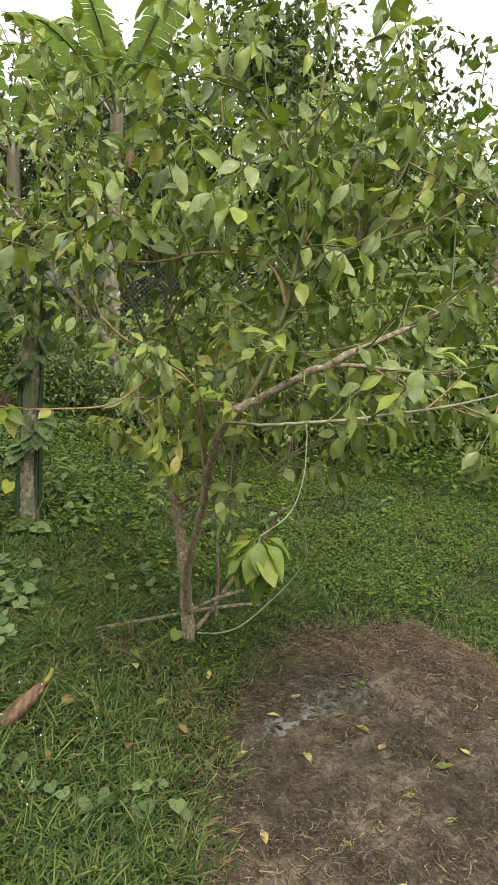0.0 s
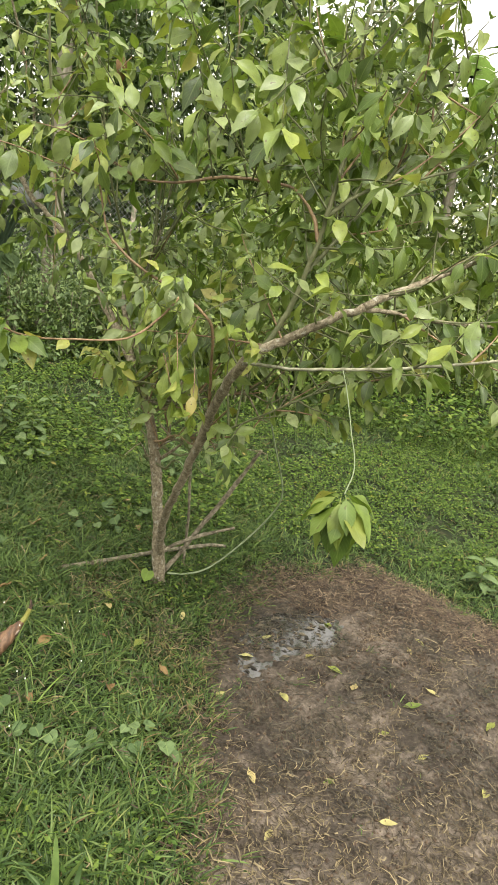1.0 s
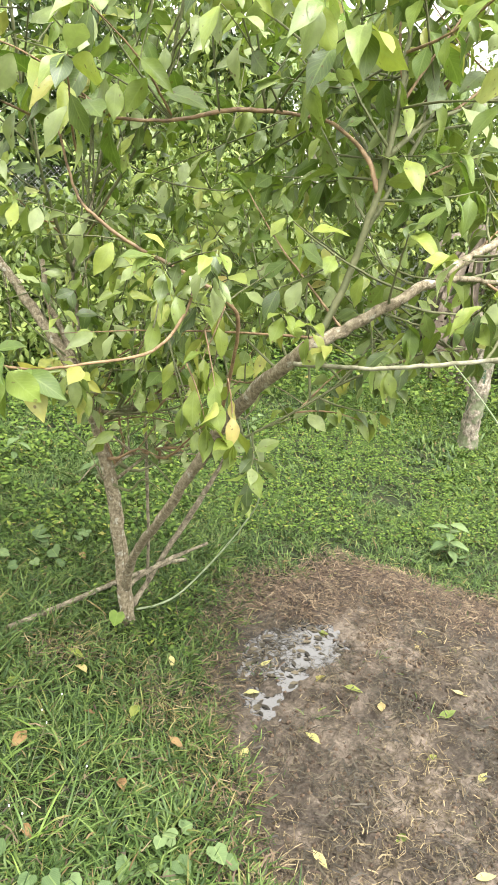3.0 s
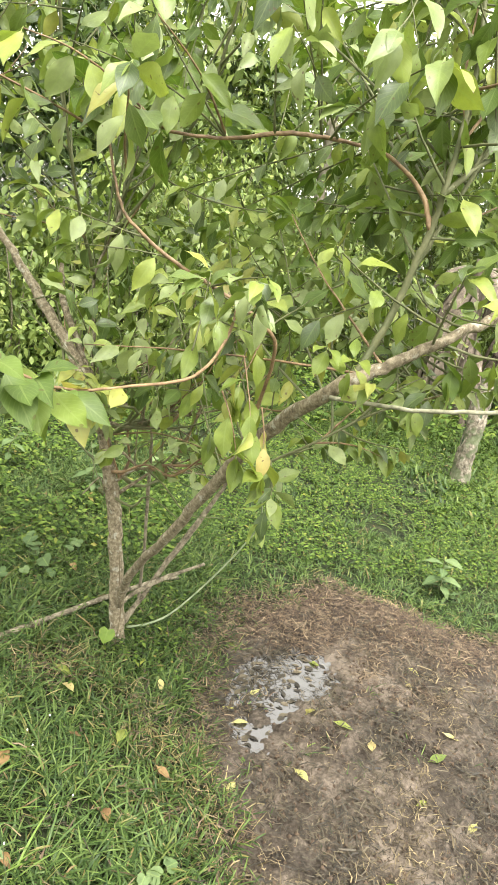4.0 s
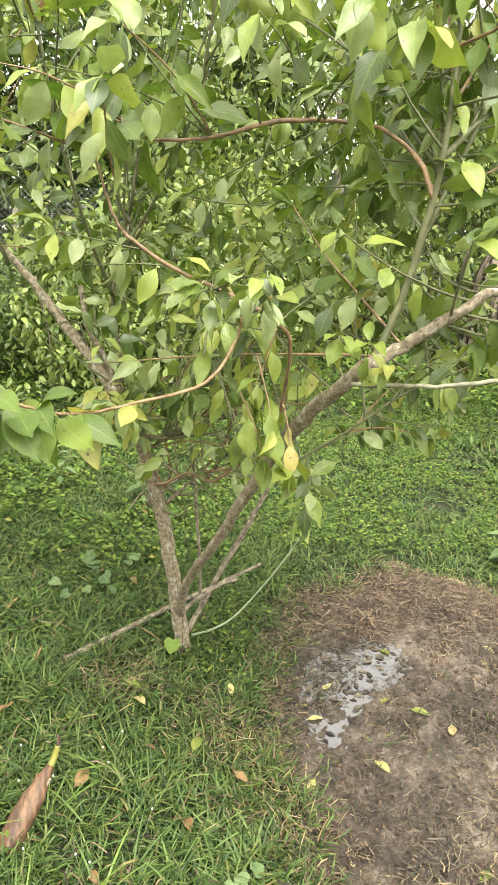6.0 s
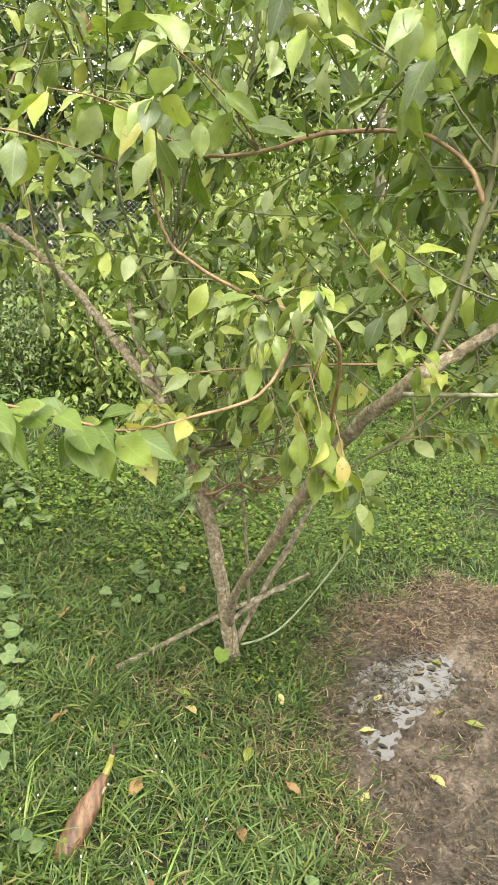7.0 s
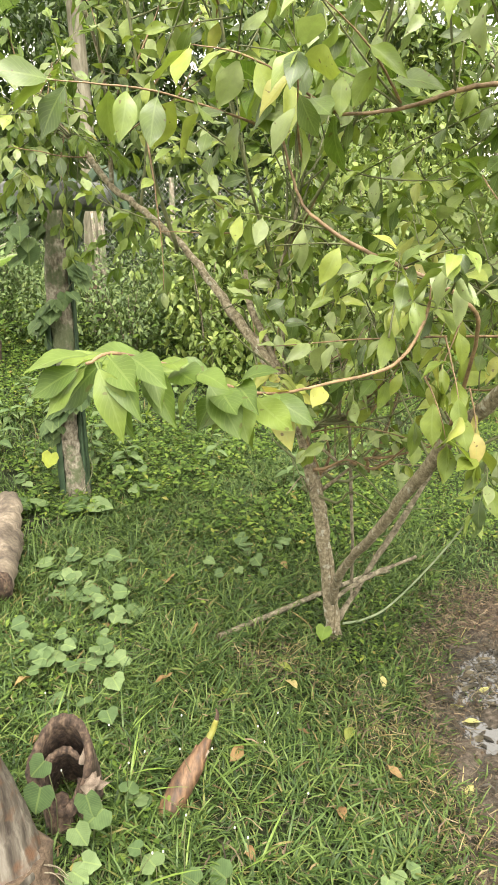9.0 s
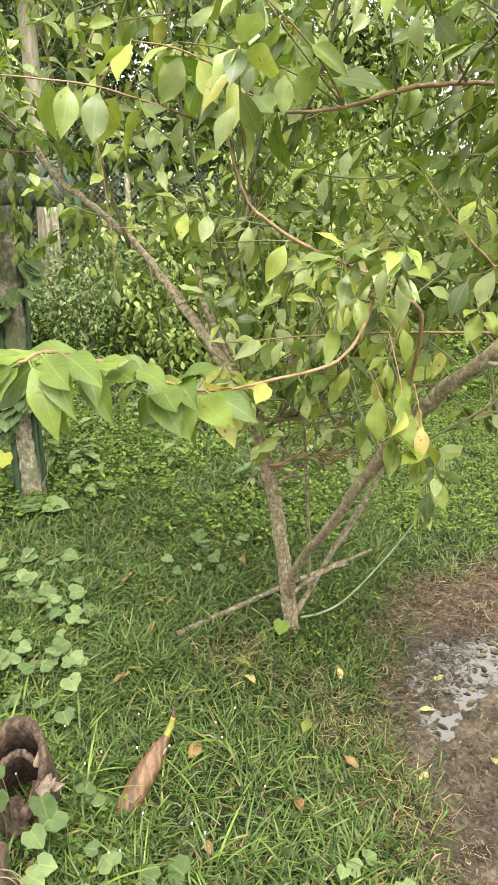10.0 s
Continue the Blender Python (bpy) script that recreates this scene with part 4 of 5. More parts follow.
creeper("trailing vine with dull leaves beside the trunk", [(-0.50, 0.35), (-0.38, 0.45), (-0.28, 0.55), (-0.22, 0.70), (-0.35, 0.62)], 0.06, 0.07, 35)
creeper("trailing vine at the foot of the post", [(-1.55, 0.85), (-1.62, 1.1), (-1.1, 1.35), (-0.95, 1.15), (-1.2, 1.45)], 0.085, 0.09, 36)
pair = thing("seedling", place(-1.22, 0.88), "seedling with a pair of broad pale leaves in the weeds", "seedling")
part("stem", mesh_data("stem", *tube(np.array([place(-1.22, 0.88, -0.01), place(-1.22, 0.88, 0.07)]), 0.003, 0.002, 5), M_twig), pair)
for a, ax in ((-0.07, -1), (0.07, 1)):
    heart_leaf(-1.22 + ax * 0.012, 0.88, float(land(-1.22, 0.88)) + 0.068, (ax, -0.1, -0.1), (0, -0.25, 1), 0.125, M_vine, "", pair)

climber = thing("climbing_vine", place(-1.36, 1.0), "climbing vine with heart-shaped leaves clinging to the post", "vine")
gv = np.random.default_rng(77)
vpath = np.array([(-1.33 + 0.085 * math.cos(1.3 * s - 2), 1.09 + 0.085 * math.sin(1.3 * s - 2), 0.12 + 0.11 * s) for s in np.linspace(0, 14, 40)])
part("vine_stem", mesh_data("vine_stem", *tube(vpath, 0.003, 0.002, 5), M_twig), climber)
vine_me = mesh_data("vine_leaf", HEART[0], HEART[1], M_vine, HEART[2])
for i in range(200):
    s = vpath[int(gv.integers(8, 40))]
    if i > 140:
        s = np.array([-1.33 - gv.uniform(0.0, 0.33), 0.77 + gv.normal(0, 0.03), 1.58 + gv.normal(0, 0.08)])
    out = np.array([gv.normal(0, 0.6) + (s[0] + 1.33) * 8, -0.8, gv.normal(0, 0.3)])
    ob = part("vine_leaf", vine_me, climber)
    ob.matrix_basis = leaf_frame(s + unit(out) * gv.uniform(0.01, 0.05), unit(out + np.array([0, 0, -1.2])), unit(out + np.array([0, 0, 0.5])), gv.uniform(0.05, 0.10))
ob = heart_leaf(-1.43, 1.0, 0.43, (-0.2, -0.3, -0.8), (0, -1, 0.3), 0.085, M_lemon, "", climber)
tagged(ob, "bright yellow-green vine leaf")


# ---- felled stems, sprouting shoot and stump in the grass ----
def sprout():
    b = place(-0.53, -0.93)
    t = thing("banana_shoot", b, "brown-sheathed banana shoot with a yellow-green tip in the grass", "shoot")
    path = smooth_path([(-0.535, -0.935, float(b.z) - 0.03), (-0.505, -0.885, float(b.z) + 0.03), (-0.46, -0.81, float(b.z) + 0.075), (-0.432, -0.765, float(b.z) + 0.105)], 6)
    u = np.linspace(0, 1, len(path))
    co, f = tube(path, 0.040, 0.012, 14, 0.14, 0.0, 1.5, 3)
    part("sheath", mesh_data("sheath", co, f, M_sheath), t, "reddish-brown wrapped leaf sheath")
    for k, a in enumerate((0.3, 2.2, 4.0)):
        off = np.array([math.cos(a) * 0.016, math.sin(a) * 0.010, 0.006])
        strip = tube(path[3:14 + k] + off * np.linspace(1, 1.6, 11 + k)[:, None], 0.016, 0.004, 8, 0.15, seed=k)
        part("sheath_scale", mesh_data("sheath_scale", *strip, M_sheath if k else M_flake), t)
    tip = smooth_path([(-0.434, -0.768, float(b.z) + 0.103), (-0.420, -0.754, float(b.z) + 0.128), (-0.410, -0.748, float(b.z) + 0.160)], 5)
    part("tip", mesh_data("tip", *tube(tip, 0.011, 0.0075, 10, 0.04), M_shoot), t, "yellow-green shoot tip")
    cap = smooth_path([(-0.410, -0.748, float(b.z) + 0.158), (-0.407, -0.746, float(b.z) + 0.180), (-0.412, -0.745, float(b.z) + 0.195)], 4)
    part("bud", mesh_data("bud", *tube(cap, 0.0075, 0.002, 8, 0.05), M_dark), t)


sprout()


def stump_ring():
    """A cut, hollow, curled banana stump."""
    b = place(-0.80, -1.0)
    t = thing("banana_stump", b, "rotting hollow banana stump curled into a dark ring", "stump")
    for k, (r0, th, h, cut) in enumerate(((0.064, 0.018, 0.245, -1.2), (0.044, 0.010, 0.20, 0.5))):
        seg, rows = 70, 9
        fibre = np.convolve(np.random.default_rng(40 + k).random(76), np.ones(7) / 7, "valid")
        bm = bmesh.new()
        grid = []
        for i in range(rows):
            u = i / (rows - 1)
            for side in (1, 0):
                grid.append([])
                for s in range(seg):
                    a = cut + s / (seg - 1) * 5.7
                    r = (r0 + (th if side else 0) + (0.008 * fibre[s] if side else 0.004 * fibre[s])) * (1 + 0.03 * math.sin(4 * a + k)) * (1.05 - 0.15 * u + 0.22 * max(0.0, u - 0.75)) + 0.001 * math.sin(17 * a)
                    z = h * u * (1 + 0.07 * math.sin(2 * a + k) * u)
                    grid[-1].append(bm.verts.new((b.x + r * math.cos(a) + 0.02 * u, b.y + 0.08 + r * math.sin(a) * (1 - 0.25 * u) - 0.10 * u * u, b.z - 0.03 + z + 1.25 * r * math.sin(a) * u * u)))
        for i in range(rows - 1):
            for s in range(seg - 1):
                o, n2 = grid[2 * i], grid[2 * i + 2]
                bm.faces.new((o[s], o[s + 1], n2[s + 1], n2[s]))
                o, n2 = grid[2 * i + 1], grid[2 * i + 3]
                bm.faces.new((o[s + 1], o[s], n2[s], n2[s + 1]))
        for s in range(seg - 1):
            bm.faces.new((grid[-2][s], grid[-2][s + 1], grid[-1][s + 1], grid[-1][s]))
        bmesh.ops.recalc_face_normals(bm, faces=bm.faces)
        for f in bm.faces:
            f.smooth = True
        me = bpy.data.meshes.new("sheath_layer")
        bm.to_mesh(me)
        bm.free()
        me.materials.append(M_dark)
        part("sheath_layer", me, t)
    core = tube(np.array([(b.x, b.y, b.z - 0.02), (b.x, b.y - 0.02, b.z + 0.05), (b.x + 0.01, b.y - 0.03, b.z + 0.10)]), 0.045, 0.03, 12, 0.25)
    part("core", mesh_data("core", *core, M_dark), t)
    g = np.random.default_rng(3)
    for _ in range(15):
        a = g.uniform(-1.0, 0.6)
        p = np.array([b.x + 0.074 + g.uniform(0, 0.03), b.y - 0.02 + 0.05 * math.sin(a), b.z + g.uniform(0.08, 0.20)])
        s = leaf_shape(4, 0.62, 0.5, 0.3, 0.05)
        ob = part("flake", mesh_data("flake", s[0], s[1], M_flake, s[2]), t, "pale dry flake of leaf sheath")
        ob.matrix_basis = leaf_frame(p, (0.5 + g.normal(0, 0.2), -0.2, g.uniform(0.1, 1.0)), (0.3, -1, 0.3), g.uniform(0.03, 0.055))
    for lx, ly, lz, sz in ((-0.79, -1.08, 0.37, 0.055), (-0.80, -1.10, 0.31, 0.07), (-0.70, -1.08, 0.27, 0.065), (-0.655, -1.09, 0.24, 0.07), (-0.72, -1.12, 0.21, 0.055)):
        p = np.array([lx, ly, lz])
        st = np.array([(p[0], p[1] + 0.02, b.z - 0.02), (p[0] + 0.01, p[1] + 0.015, (p[2] + b.z) / 2), p])
        v = thing("vine_sprig", place(p[0], p[1] + 0.02), "soft heart-shaped vine leaf on a thin stalk against the stump", "vine", "vine sprigs by the stump")
        part("leaf_stalk", mesh_data("leaf_stalk", *tube(st, 0.0016, 0.0012, 5), M_twig), v)
        heart_leaf(p[0], p[1], p[2], (g.normal(0, 0.5), -0.3, -0.8), (g.normal(0, 0.2), -1, 0.5), sz, M_vine, "", v)


stump_ring()


def felled_post():
    b = place(-0.87, -1.24)
    t = thing("palm_log", b, "grey fibrous palm log standing on its matted root ball", "log")
    path = smooth_path([(-0.84, -1.22, float(b.z) + 0.10), (-0.88, -1.23, float(b.z) + 0.32), (-0.925, -1.24, float(b.z) + 0.56), (-0.97, -1.25, float(b.z) + 0.80)], 8)
    part("shaft", mesh_data("shaft", *tube(path, 0.070, 0.062, 26, 0.16, 0.05), M_log), t)
    root = smooth_path([(-0.83, -1.215, float(b.z) - 0.05), (-0.835, -1.217, float(b.z) + 0.04), (-0.84, -1.22, float(b.z) + 0.13)], 6)
    part("root_ball", mesh_data("root_ball", *tube(root, 0.100, 0.078, 22, 0.22), M_root), t, "matted brown root ball")
    g = np.random.default_rng(9)
    for _ in range(14):
        a = g.uniform(0, 6.28)
        p0 = np.array([-0.84 + 0.08 * math.cos(a), -1.22 + 0.08 * math.sin(a), float(b.z) + g.uniform(0.02, 0.12)])
        e = p0 + np.array([math.cos(a) * 0.05, math.sin(a) * 0.05, -0.03])
        part("rootlet", mesh_data("rootlet", *tube(smooth_path([p0, (p0 + e) / 2 + (0, 0, 0.015), e], 4), 0.002, 0.001, 4), M_palewood), t)


felled_post()


def cut_log():
    b = place(-1.42, 0.15)
    t = thing("cut_log", b, "pale cut banana log lying in the weeds, its hollow end capped dark", "log")
    z = float(b.z)
    path = smooth_path([(-1.36, -0.02, z + 0.06), (-1.42, 0.22, z + 0.065), (-1.50, 0.48, z + 0.075), (-1.60, 0.76, z + 0.09)], 7)
    part("shaft", mesh_data("shaft", *tube(path, 0.078, 0.070, 22, 0.22), M_drystem), t)
    # closed cap; the shade of the hollow end is put into its colour
    end = smooth_path([(-1.352, -0.05, z + 0.058), (-1.356, -0.035, z + 0.06), (-1.362, -0.012, z + 0.062)], 4)
    part("dark_end_cap", mesh_data("dark_end_cap", *tube(end, 0.062, 0.074, 16, 0.2), M_dark), t, "dark cap in place of the hollow end")


cut_log()

# brown stump further back
lying("tree_stump", [(-2.97, 4.0, -0.05), (-2.95, 4.0, 0.12), (-2.94, 4.02, 0.26)], 0.09, 0.07, M_dark, "reddish-brown banana stump among the weeds", "stump", 14)


# ---- banana plants ----
def banana_blade(base, way, length, width, sag, mat, torn, g):
    """One big leaf: arching midrib, a wide blade torn into strips."""
    n = 26
    d, p, pts = unit(way), np.array(base, float), []
    for i in range(n):
        pts.append(p.copy())
        d = unit(d + np.array([0, 0, -sag * (0.3 + 1.6 * i / n)]) / n)
        p = p + d * length / (n - 1)
    pts = np.array(pts)
    tang = unit(np.gradient(pts, axis=0))
    side = unit(np.cross(tang, (0, 0, 1.0)))
    up = np.cross(side, tang)
    co, f = [], []
    for s in (-1, 1):
        for i in range(4, n - 1):
            u = (i - 4) / (n - 5)
            w0 = width * math.sin(math.pi * min(1, 0.06 + u * 0.94)) ** 0.6 * 0.5
            if g.random() < torn * 0.12:
                continue
            hang, slit = g.uniform(0.2, 1.0) * torn, g.random() ** 4 * 0.6
            k = len(co)
            for q in (i, i + 1):
                q2 = min(q, n - 1)
                gap = (0.5 if q == i else -0.5) * torn * slit
                for v in (0.0, 0.5, 1.0):
                    co.append(pts[q2] + s * side[q2] * w0 * v * (1 - 0.3 * hang * v) + up[q2] * w0 * (0.25 * v - (0.35 + 0.9 * hang) * v * v) + tang[q2] * gap * v * length / n)
            f += [(k, k + 1, k + 4), (k, k + 4, k + 3), (k + 1, k + 2, k + 5), (k + 1, k + 5, k + 4)]
    flat, back = np.unique(np.round(np.array(co), 4), axis=0, return_inverse=True)
    return pts, (flat, back.ravel()[np.array(f)])


def banana_plant(x, y, h, r, fronds, length, label, mat_stem, mat_leaf, seed, sag=1.2, rise=0.9, torn=0.3, lean=(0, 0)):
    g = np.random.default_rng(seed)
    b = place(x, y)
    t = thing("banana_plant", b, label, "banana plant")
    top = np.array(b) + np.array([lean[0], lean[1], h])
    path = smooth_path([np.array(b) - (0, 0, 0.1), np.array(b) * 0.6 + top * 0.4 + (0.03, 0, 0), top], 8)
    part("pseudostem", mesh_data("pseudostem", *tube(path, r, r * 0.6, 14, 0.10, 0.3, 1.0, seed), mat_stem), t)
    for i in range(fronds):
        a = i * 2.4 + g.uniform(-0.3, 0.3)
        way = np.array([math.cos(a), math.sin(a), rise * g.uniform(0.6, 2.2)])
        pts, blade = banana_blade(top - (0, 0, 0.15), way, length * g.uniform(0.75, 1.1), 0.5 * length / 2.0, sag, mat_leaf, torn, g)
        fr = part("frond", mesh_data("frond", *blade, mat_leaf), t)
        part("midrib", mesh_data("midrib", *tube(pts, 0.022, 0.005, 6), M_stem), fr)
    return t, top, g


banana_plant(-2.45, 6.0, 3.8, 0.13, 9, 2.3, "tall banana plant with a pale stem and tattered leaves", M_stem, M_banana, 41)
banana_plant(-4.4, 7.2, 3.4, 0.15, 8, 2.5, "tall banana plant with drooping tattered leaves", M_stem, M_banana, 42)
banana_plant(3.2, 9.3, 4.0, 0.13, 8, 2.6, "tall banana plant with broad leaves behind the shrubs", M_stem, M_banana, 43)
banana_plant(-3.15, 3.7, 0.7, 0.07, 6, 1.1, "young banana plant with fresh broad leaves", M_sheath, M_banana, 44, 1.0, 1.2, 0.2)
for bx, by, sd in ((5.05, 6.75, 45), (5.95, 6.4, 46)):
    t, top, g = banana_plant(bx, by, 2.3, 0.17, 3, 1.5, "banana plant with a dry peeling stem and hanging dead leaves", M_drystem, M_drystem, sd, 4.5, 0.25)
    for i in range(13):
        a = g.uniform(0, 6.28)
        st = top + np.array([0.14 * math.cos(a), 0.14 * math.sin(a), -g.uniform(0.2, 0.9)])
        pts, blade = banana_blade(st, (math.cos(a) * 0.6, math.sin(a) * 0.6, -0.6), g.uniform(1.0, 1.9), 0.30, 3.0, M_drystem, 0.35, g)
        part("dead_leaf", mesh_data("dead_leaf", *blade, M_drystem), t, "dry brown hanging banana leaf")


# ---- shrubs ----
def foliage(g, centres, n_each, radius, size, mat, parent, shape, hang=0.5, flat=0.8):
    """Leaves gathered in tufts round the given places."""
    c = np.repeat(centres, n_each, 0)
    off = g.normal(0, 1, c.shape) * radius * np.array([1, 1, flat])
    p = c + off
    along = unit(unit(off) * 0.8 + g.normal(0, 0.5, c.shape) + np.array([0, 0, -hang]))
    up = unit(np.array([0, 0, 1.0]) + g.normal(0, 0.45, c.shape))
    co, f, uv = spread(shape, p, along, up, g.uniform(size[0], size[1], len(p)))
    return part("foliage", mesh_data("foliage", co, f, mat, uv), parent, kind="stuff")


def shrub(x, y, h, wide, tufts, per, size, label, mat, seed, name="shrub", tuft_r=0.11, shape=None, stems=6, low=0.12):
    g = np.random.default_rng(seed)
    b = np.array(place(x, y))
    t = thing(name, b, label, "shrub" if name == "shrub" else "sapling")
    tips = []
    for s in range(stems):
        a = g.uniform(0, 6.28)
        lean = wide * g.uniform(0.2, 0.9)
        end = b + np.array([math.cos(a) * lean, math.sin(a) * lean, h * g.uniform(0.7, 1.0)])
        mid = b + (end - b) * 0.5 + np.array([-math.cos(a), -math.sin(a), 0.4]) * lean * 0.15
        path = smooth_path([b + (math.cos(a) * 0.06, math.sin(a) * 0.06, -0.04), mid, end], 6)
        part("stem", mesh_data("stem", *tube(path, 0.012, 0.004, 6, 0.1, seed=s), M_twig if s % 3 else M_palewood), t)
        tips.append(path)
    tips = np.array(tips)
    k = g.integers(0, stems, tufts)
    j = g.integers(3, tips.shape[1], tufts)
    c = tips[k, j] + g.normal(0, 1, (tufts, 3)) * np.array([wide * 0.38, wide * 0.38, h * 0.10])
    c[:, 2] = np.maximum(c[:, 2], land(c[:, 0], c[:, 1]) + low * h)
    foliage(g, c, per, tuft_r, size, mat, t, shape or LEAF_SMALL)
    return t


L_SHRUB = "dense green shrub with drooping pointed leaves"
FRONT = [(-0.75, 5.1, 1.7), (0.15, 5.3, 2.2), (1.0, 5.9, 2.5), (1.9, 6.9, 2.5), (2.75, 8.1, 2.6), (3.8, 8.6, 2.4), (6.3, 7.6, 2.4), (7.4, 6.6, 2.2), (-3.6, 5.9, 1.3), (-4.8, 5.2, 1.5), (1.25, 7.3, 3.0), (-5.9, 4.2, 1.7), (-1.7, 6.0, 1.1)]
for i, (x, y, h) in enumerate(FRONT):
    if x < -1:
        shrub(x, y, h, 0.8, 330, 20, (0.035, 0.07), "low tangled shrub with small dark leaves", M_tangle, 100 + i, tuft_r=0.12, stems=14)
    else:
        shrub(x, y, h, 0.75, 190, 15, (0.08, 0.14), L_SHRUB, M_bush, 100 + i, tuft_r=0.085, stems=9)
MIDDLE = [(-0.9, 4.1, 1.25), (-0.35, 3.6, 1.35), (0.25, 4.3, 1.5), (0.75, 4.9, 1.5), (-1.75, 4.6, 0.9), (-2.5, 4.9, 1.0), (1.5, 5.8, 1.4), (-2.9, 5.4, 1.1)]
for i, (x, y, h) in enumerate(MIDDLE):
    if x < -1:
        shrub(x, y, h, 0.45, 150, 12, (0.04, 0.075), "thin straggling sapling with small dull leaves", M_tangle, 140 + i, "sapling", 0.11, LEAF_SMALL, 7)
    else:
        shrub(x, y, h, 0.34, 44, 10, (0.07, 0.12), "slender sapling with light green pointed leaves", M_bush, 140 + i, "sapling", 0.09, LEAF_SMALL, 4)
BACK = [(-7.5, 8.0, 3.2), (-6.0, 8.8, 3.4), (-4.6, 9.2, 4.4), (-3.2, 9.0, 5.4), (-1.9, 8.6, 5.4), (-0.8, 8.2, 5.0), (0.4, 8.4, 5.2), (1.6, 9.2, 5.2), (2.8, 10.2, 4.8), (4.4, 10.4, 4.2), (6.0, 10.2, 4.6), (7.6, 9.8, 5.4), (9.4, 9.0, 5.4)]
# on the left, the shade behind the fence is put into darker leaves
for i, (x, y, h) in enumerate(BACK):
    shrub(x, y, h, 1.1, 320, 14, (0.10, 0.17), "tall leafy bush standing behind the shrubs" if x > -0.5 else "tall leafy bush standing behind the fence, its leaf colour darkened for shade", M_bush if x > -0.5 else M_far, 180 + i, "shrub", 0.16, LEAF_TINY)


# ---- trees behind ----
def forest_tree(x, y, h, crown_r, tufts, per, size, label, seed, clear=0.45, mat=M_far, r=0.14, tuft_r=0.34, squash=0.7):
    g = np.random.default_rng(seed)
    b = np.array(place(x, y))
    t = thing("tree", b, label, "tree")
    top = b + np.array([g.normal(0, 0.3), g.normal(0, 0.3), h * 0.85])
    trunk = smooth_path([b - (0, 0, 0.1), b + (top - b) * 0.4 + (0.15, 0, 0), top], 8)
    part("trunk", mesh_data("trunk", *tube(trunk, r, r * 0.3, 10, 0.12, 0.3, 1.0, seed), M_bark), t)
    ends = []
    for i in range(12):
        k = int(len(trunk) * g.uniform(clear, 0.95))
        a = i * 2.4
        s = trunk[min(k, len(trunk) - 1)]
        e = s + np.array([math.cos(a), math.sin(a), g.uniform(0.1, 0.9)]) * crown_r * g.uniform(0.6, 1.0)
        path = smooth_path([s, s * 0.5 + e * 0.5 + (0, 0, 0.12 * crown_r), e], 5)
        part("limb", mesh_data("limb", *tube(path, r * 0.35, r * 0.08, 6, 0.1), M_bark), t)
        ends.append(path)
    ends = np.array(ends)
    c = ends[g.integers(0, 12, tufts), g.integers(2, ends.shape[1], tufts)] + g.normal(0, 1, (tufts, 3)) * np.array([1, 1, squash]) * crown_r * 0.26
    foliage(g, c, per, tuft_r, size, mat, t, LEAF_TINY, 0.7)
    return t


forest_tree(-0.7, 15.0, 9.0, 2.4, 520, 20, (0.16, 0.26), "broad dark mango tree rising over the shrubs", 61, 0.4)
forest_tree(-5.2, 16.5, 7.4, 2.2, 300, 18, (0.18, 0.28), "dark leafy tree behind the garden", 62, 0.4)
forest_tree(1.45, 8.8, 7.2, 0.85, 120, 12, (0.13, 0.2), "slender tree with sparse hanging leaves", 63, 0.5, M_far, 0.06, 0.15, 1.2)
forest_tree(-9.5, 15.0, 8.0, 2.4, 280, 18, (0.18, 0.28), "dark leafy tree behind the garden", 64, 0.35)
forest_tree(7.5, 15.0, 7.4, 2.4, 300, 18, (0.18, 0.28), "dark leafy tree behind the garden", 65, 0.35)
forest_tree(3.6, 18.0, 6.6, 2.2, 260, 18, (0.18, 0.28), "rounded tree behind the garden", 66, 0.3)
g = np.random.default_rng(70)
woods = thing("far_woods", place(0, 34), "belt of distant woodland beyond the garden", "woods", kind="stuff")
wc = np.stack([g.uniform(-34, 34, 520), g.uniform(26, 38, 520), np.zeros(520)], 1)
wc[:, 2] = g.uniform(0.0, 1.0, 520) ** 0.6 * (5.2 + 1.3 * np.sin(wc[:, 0] * 0.5) + 0.8 * np.sin(wc[:, 0] * 1.3))
foliage(g, wc, 26, 0.7, (0.35, 0.6), M_far, woods, LEAF_TINY)


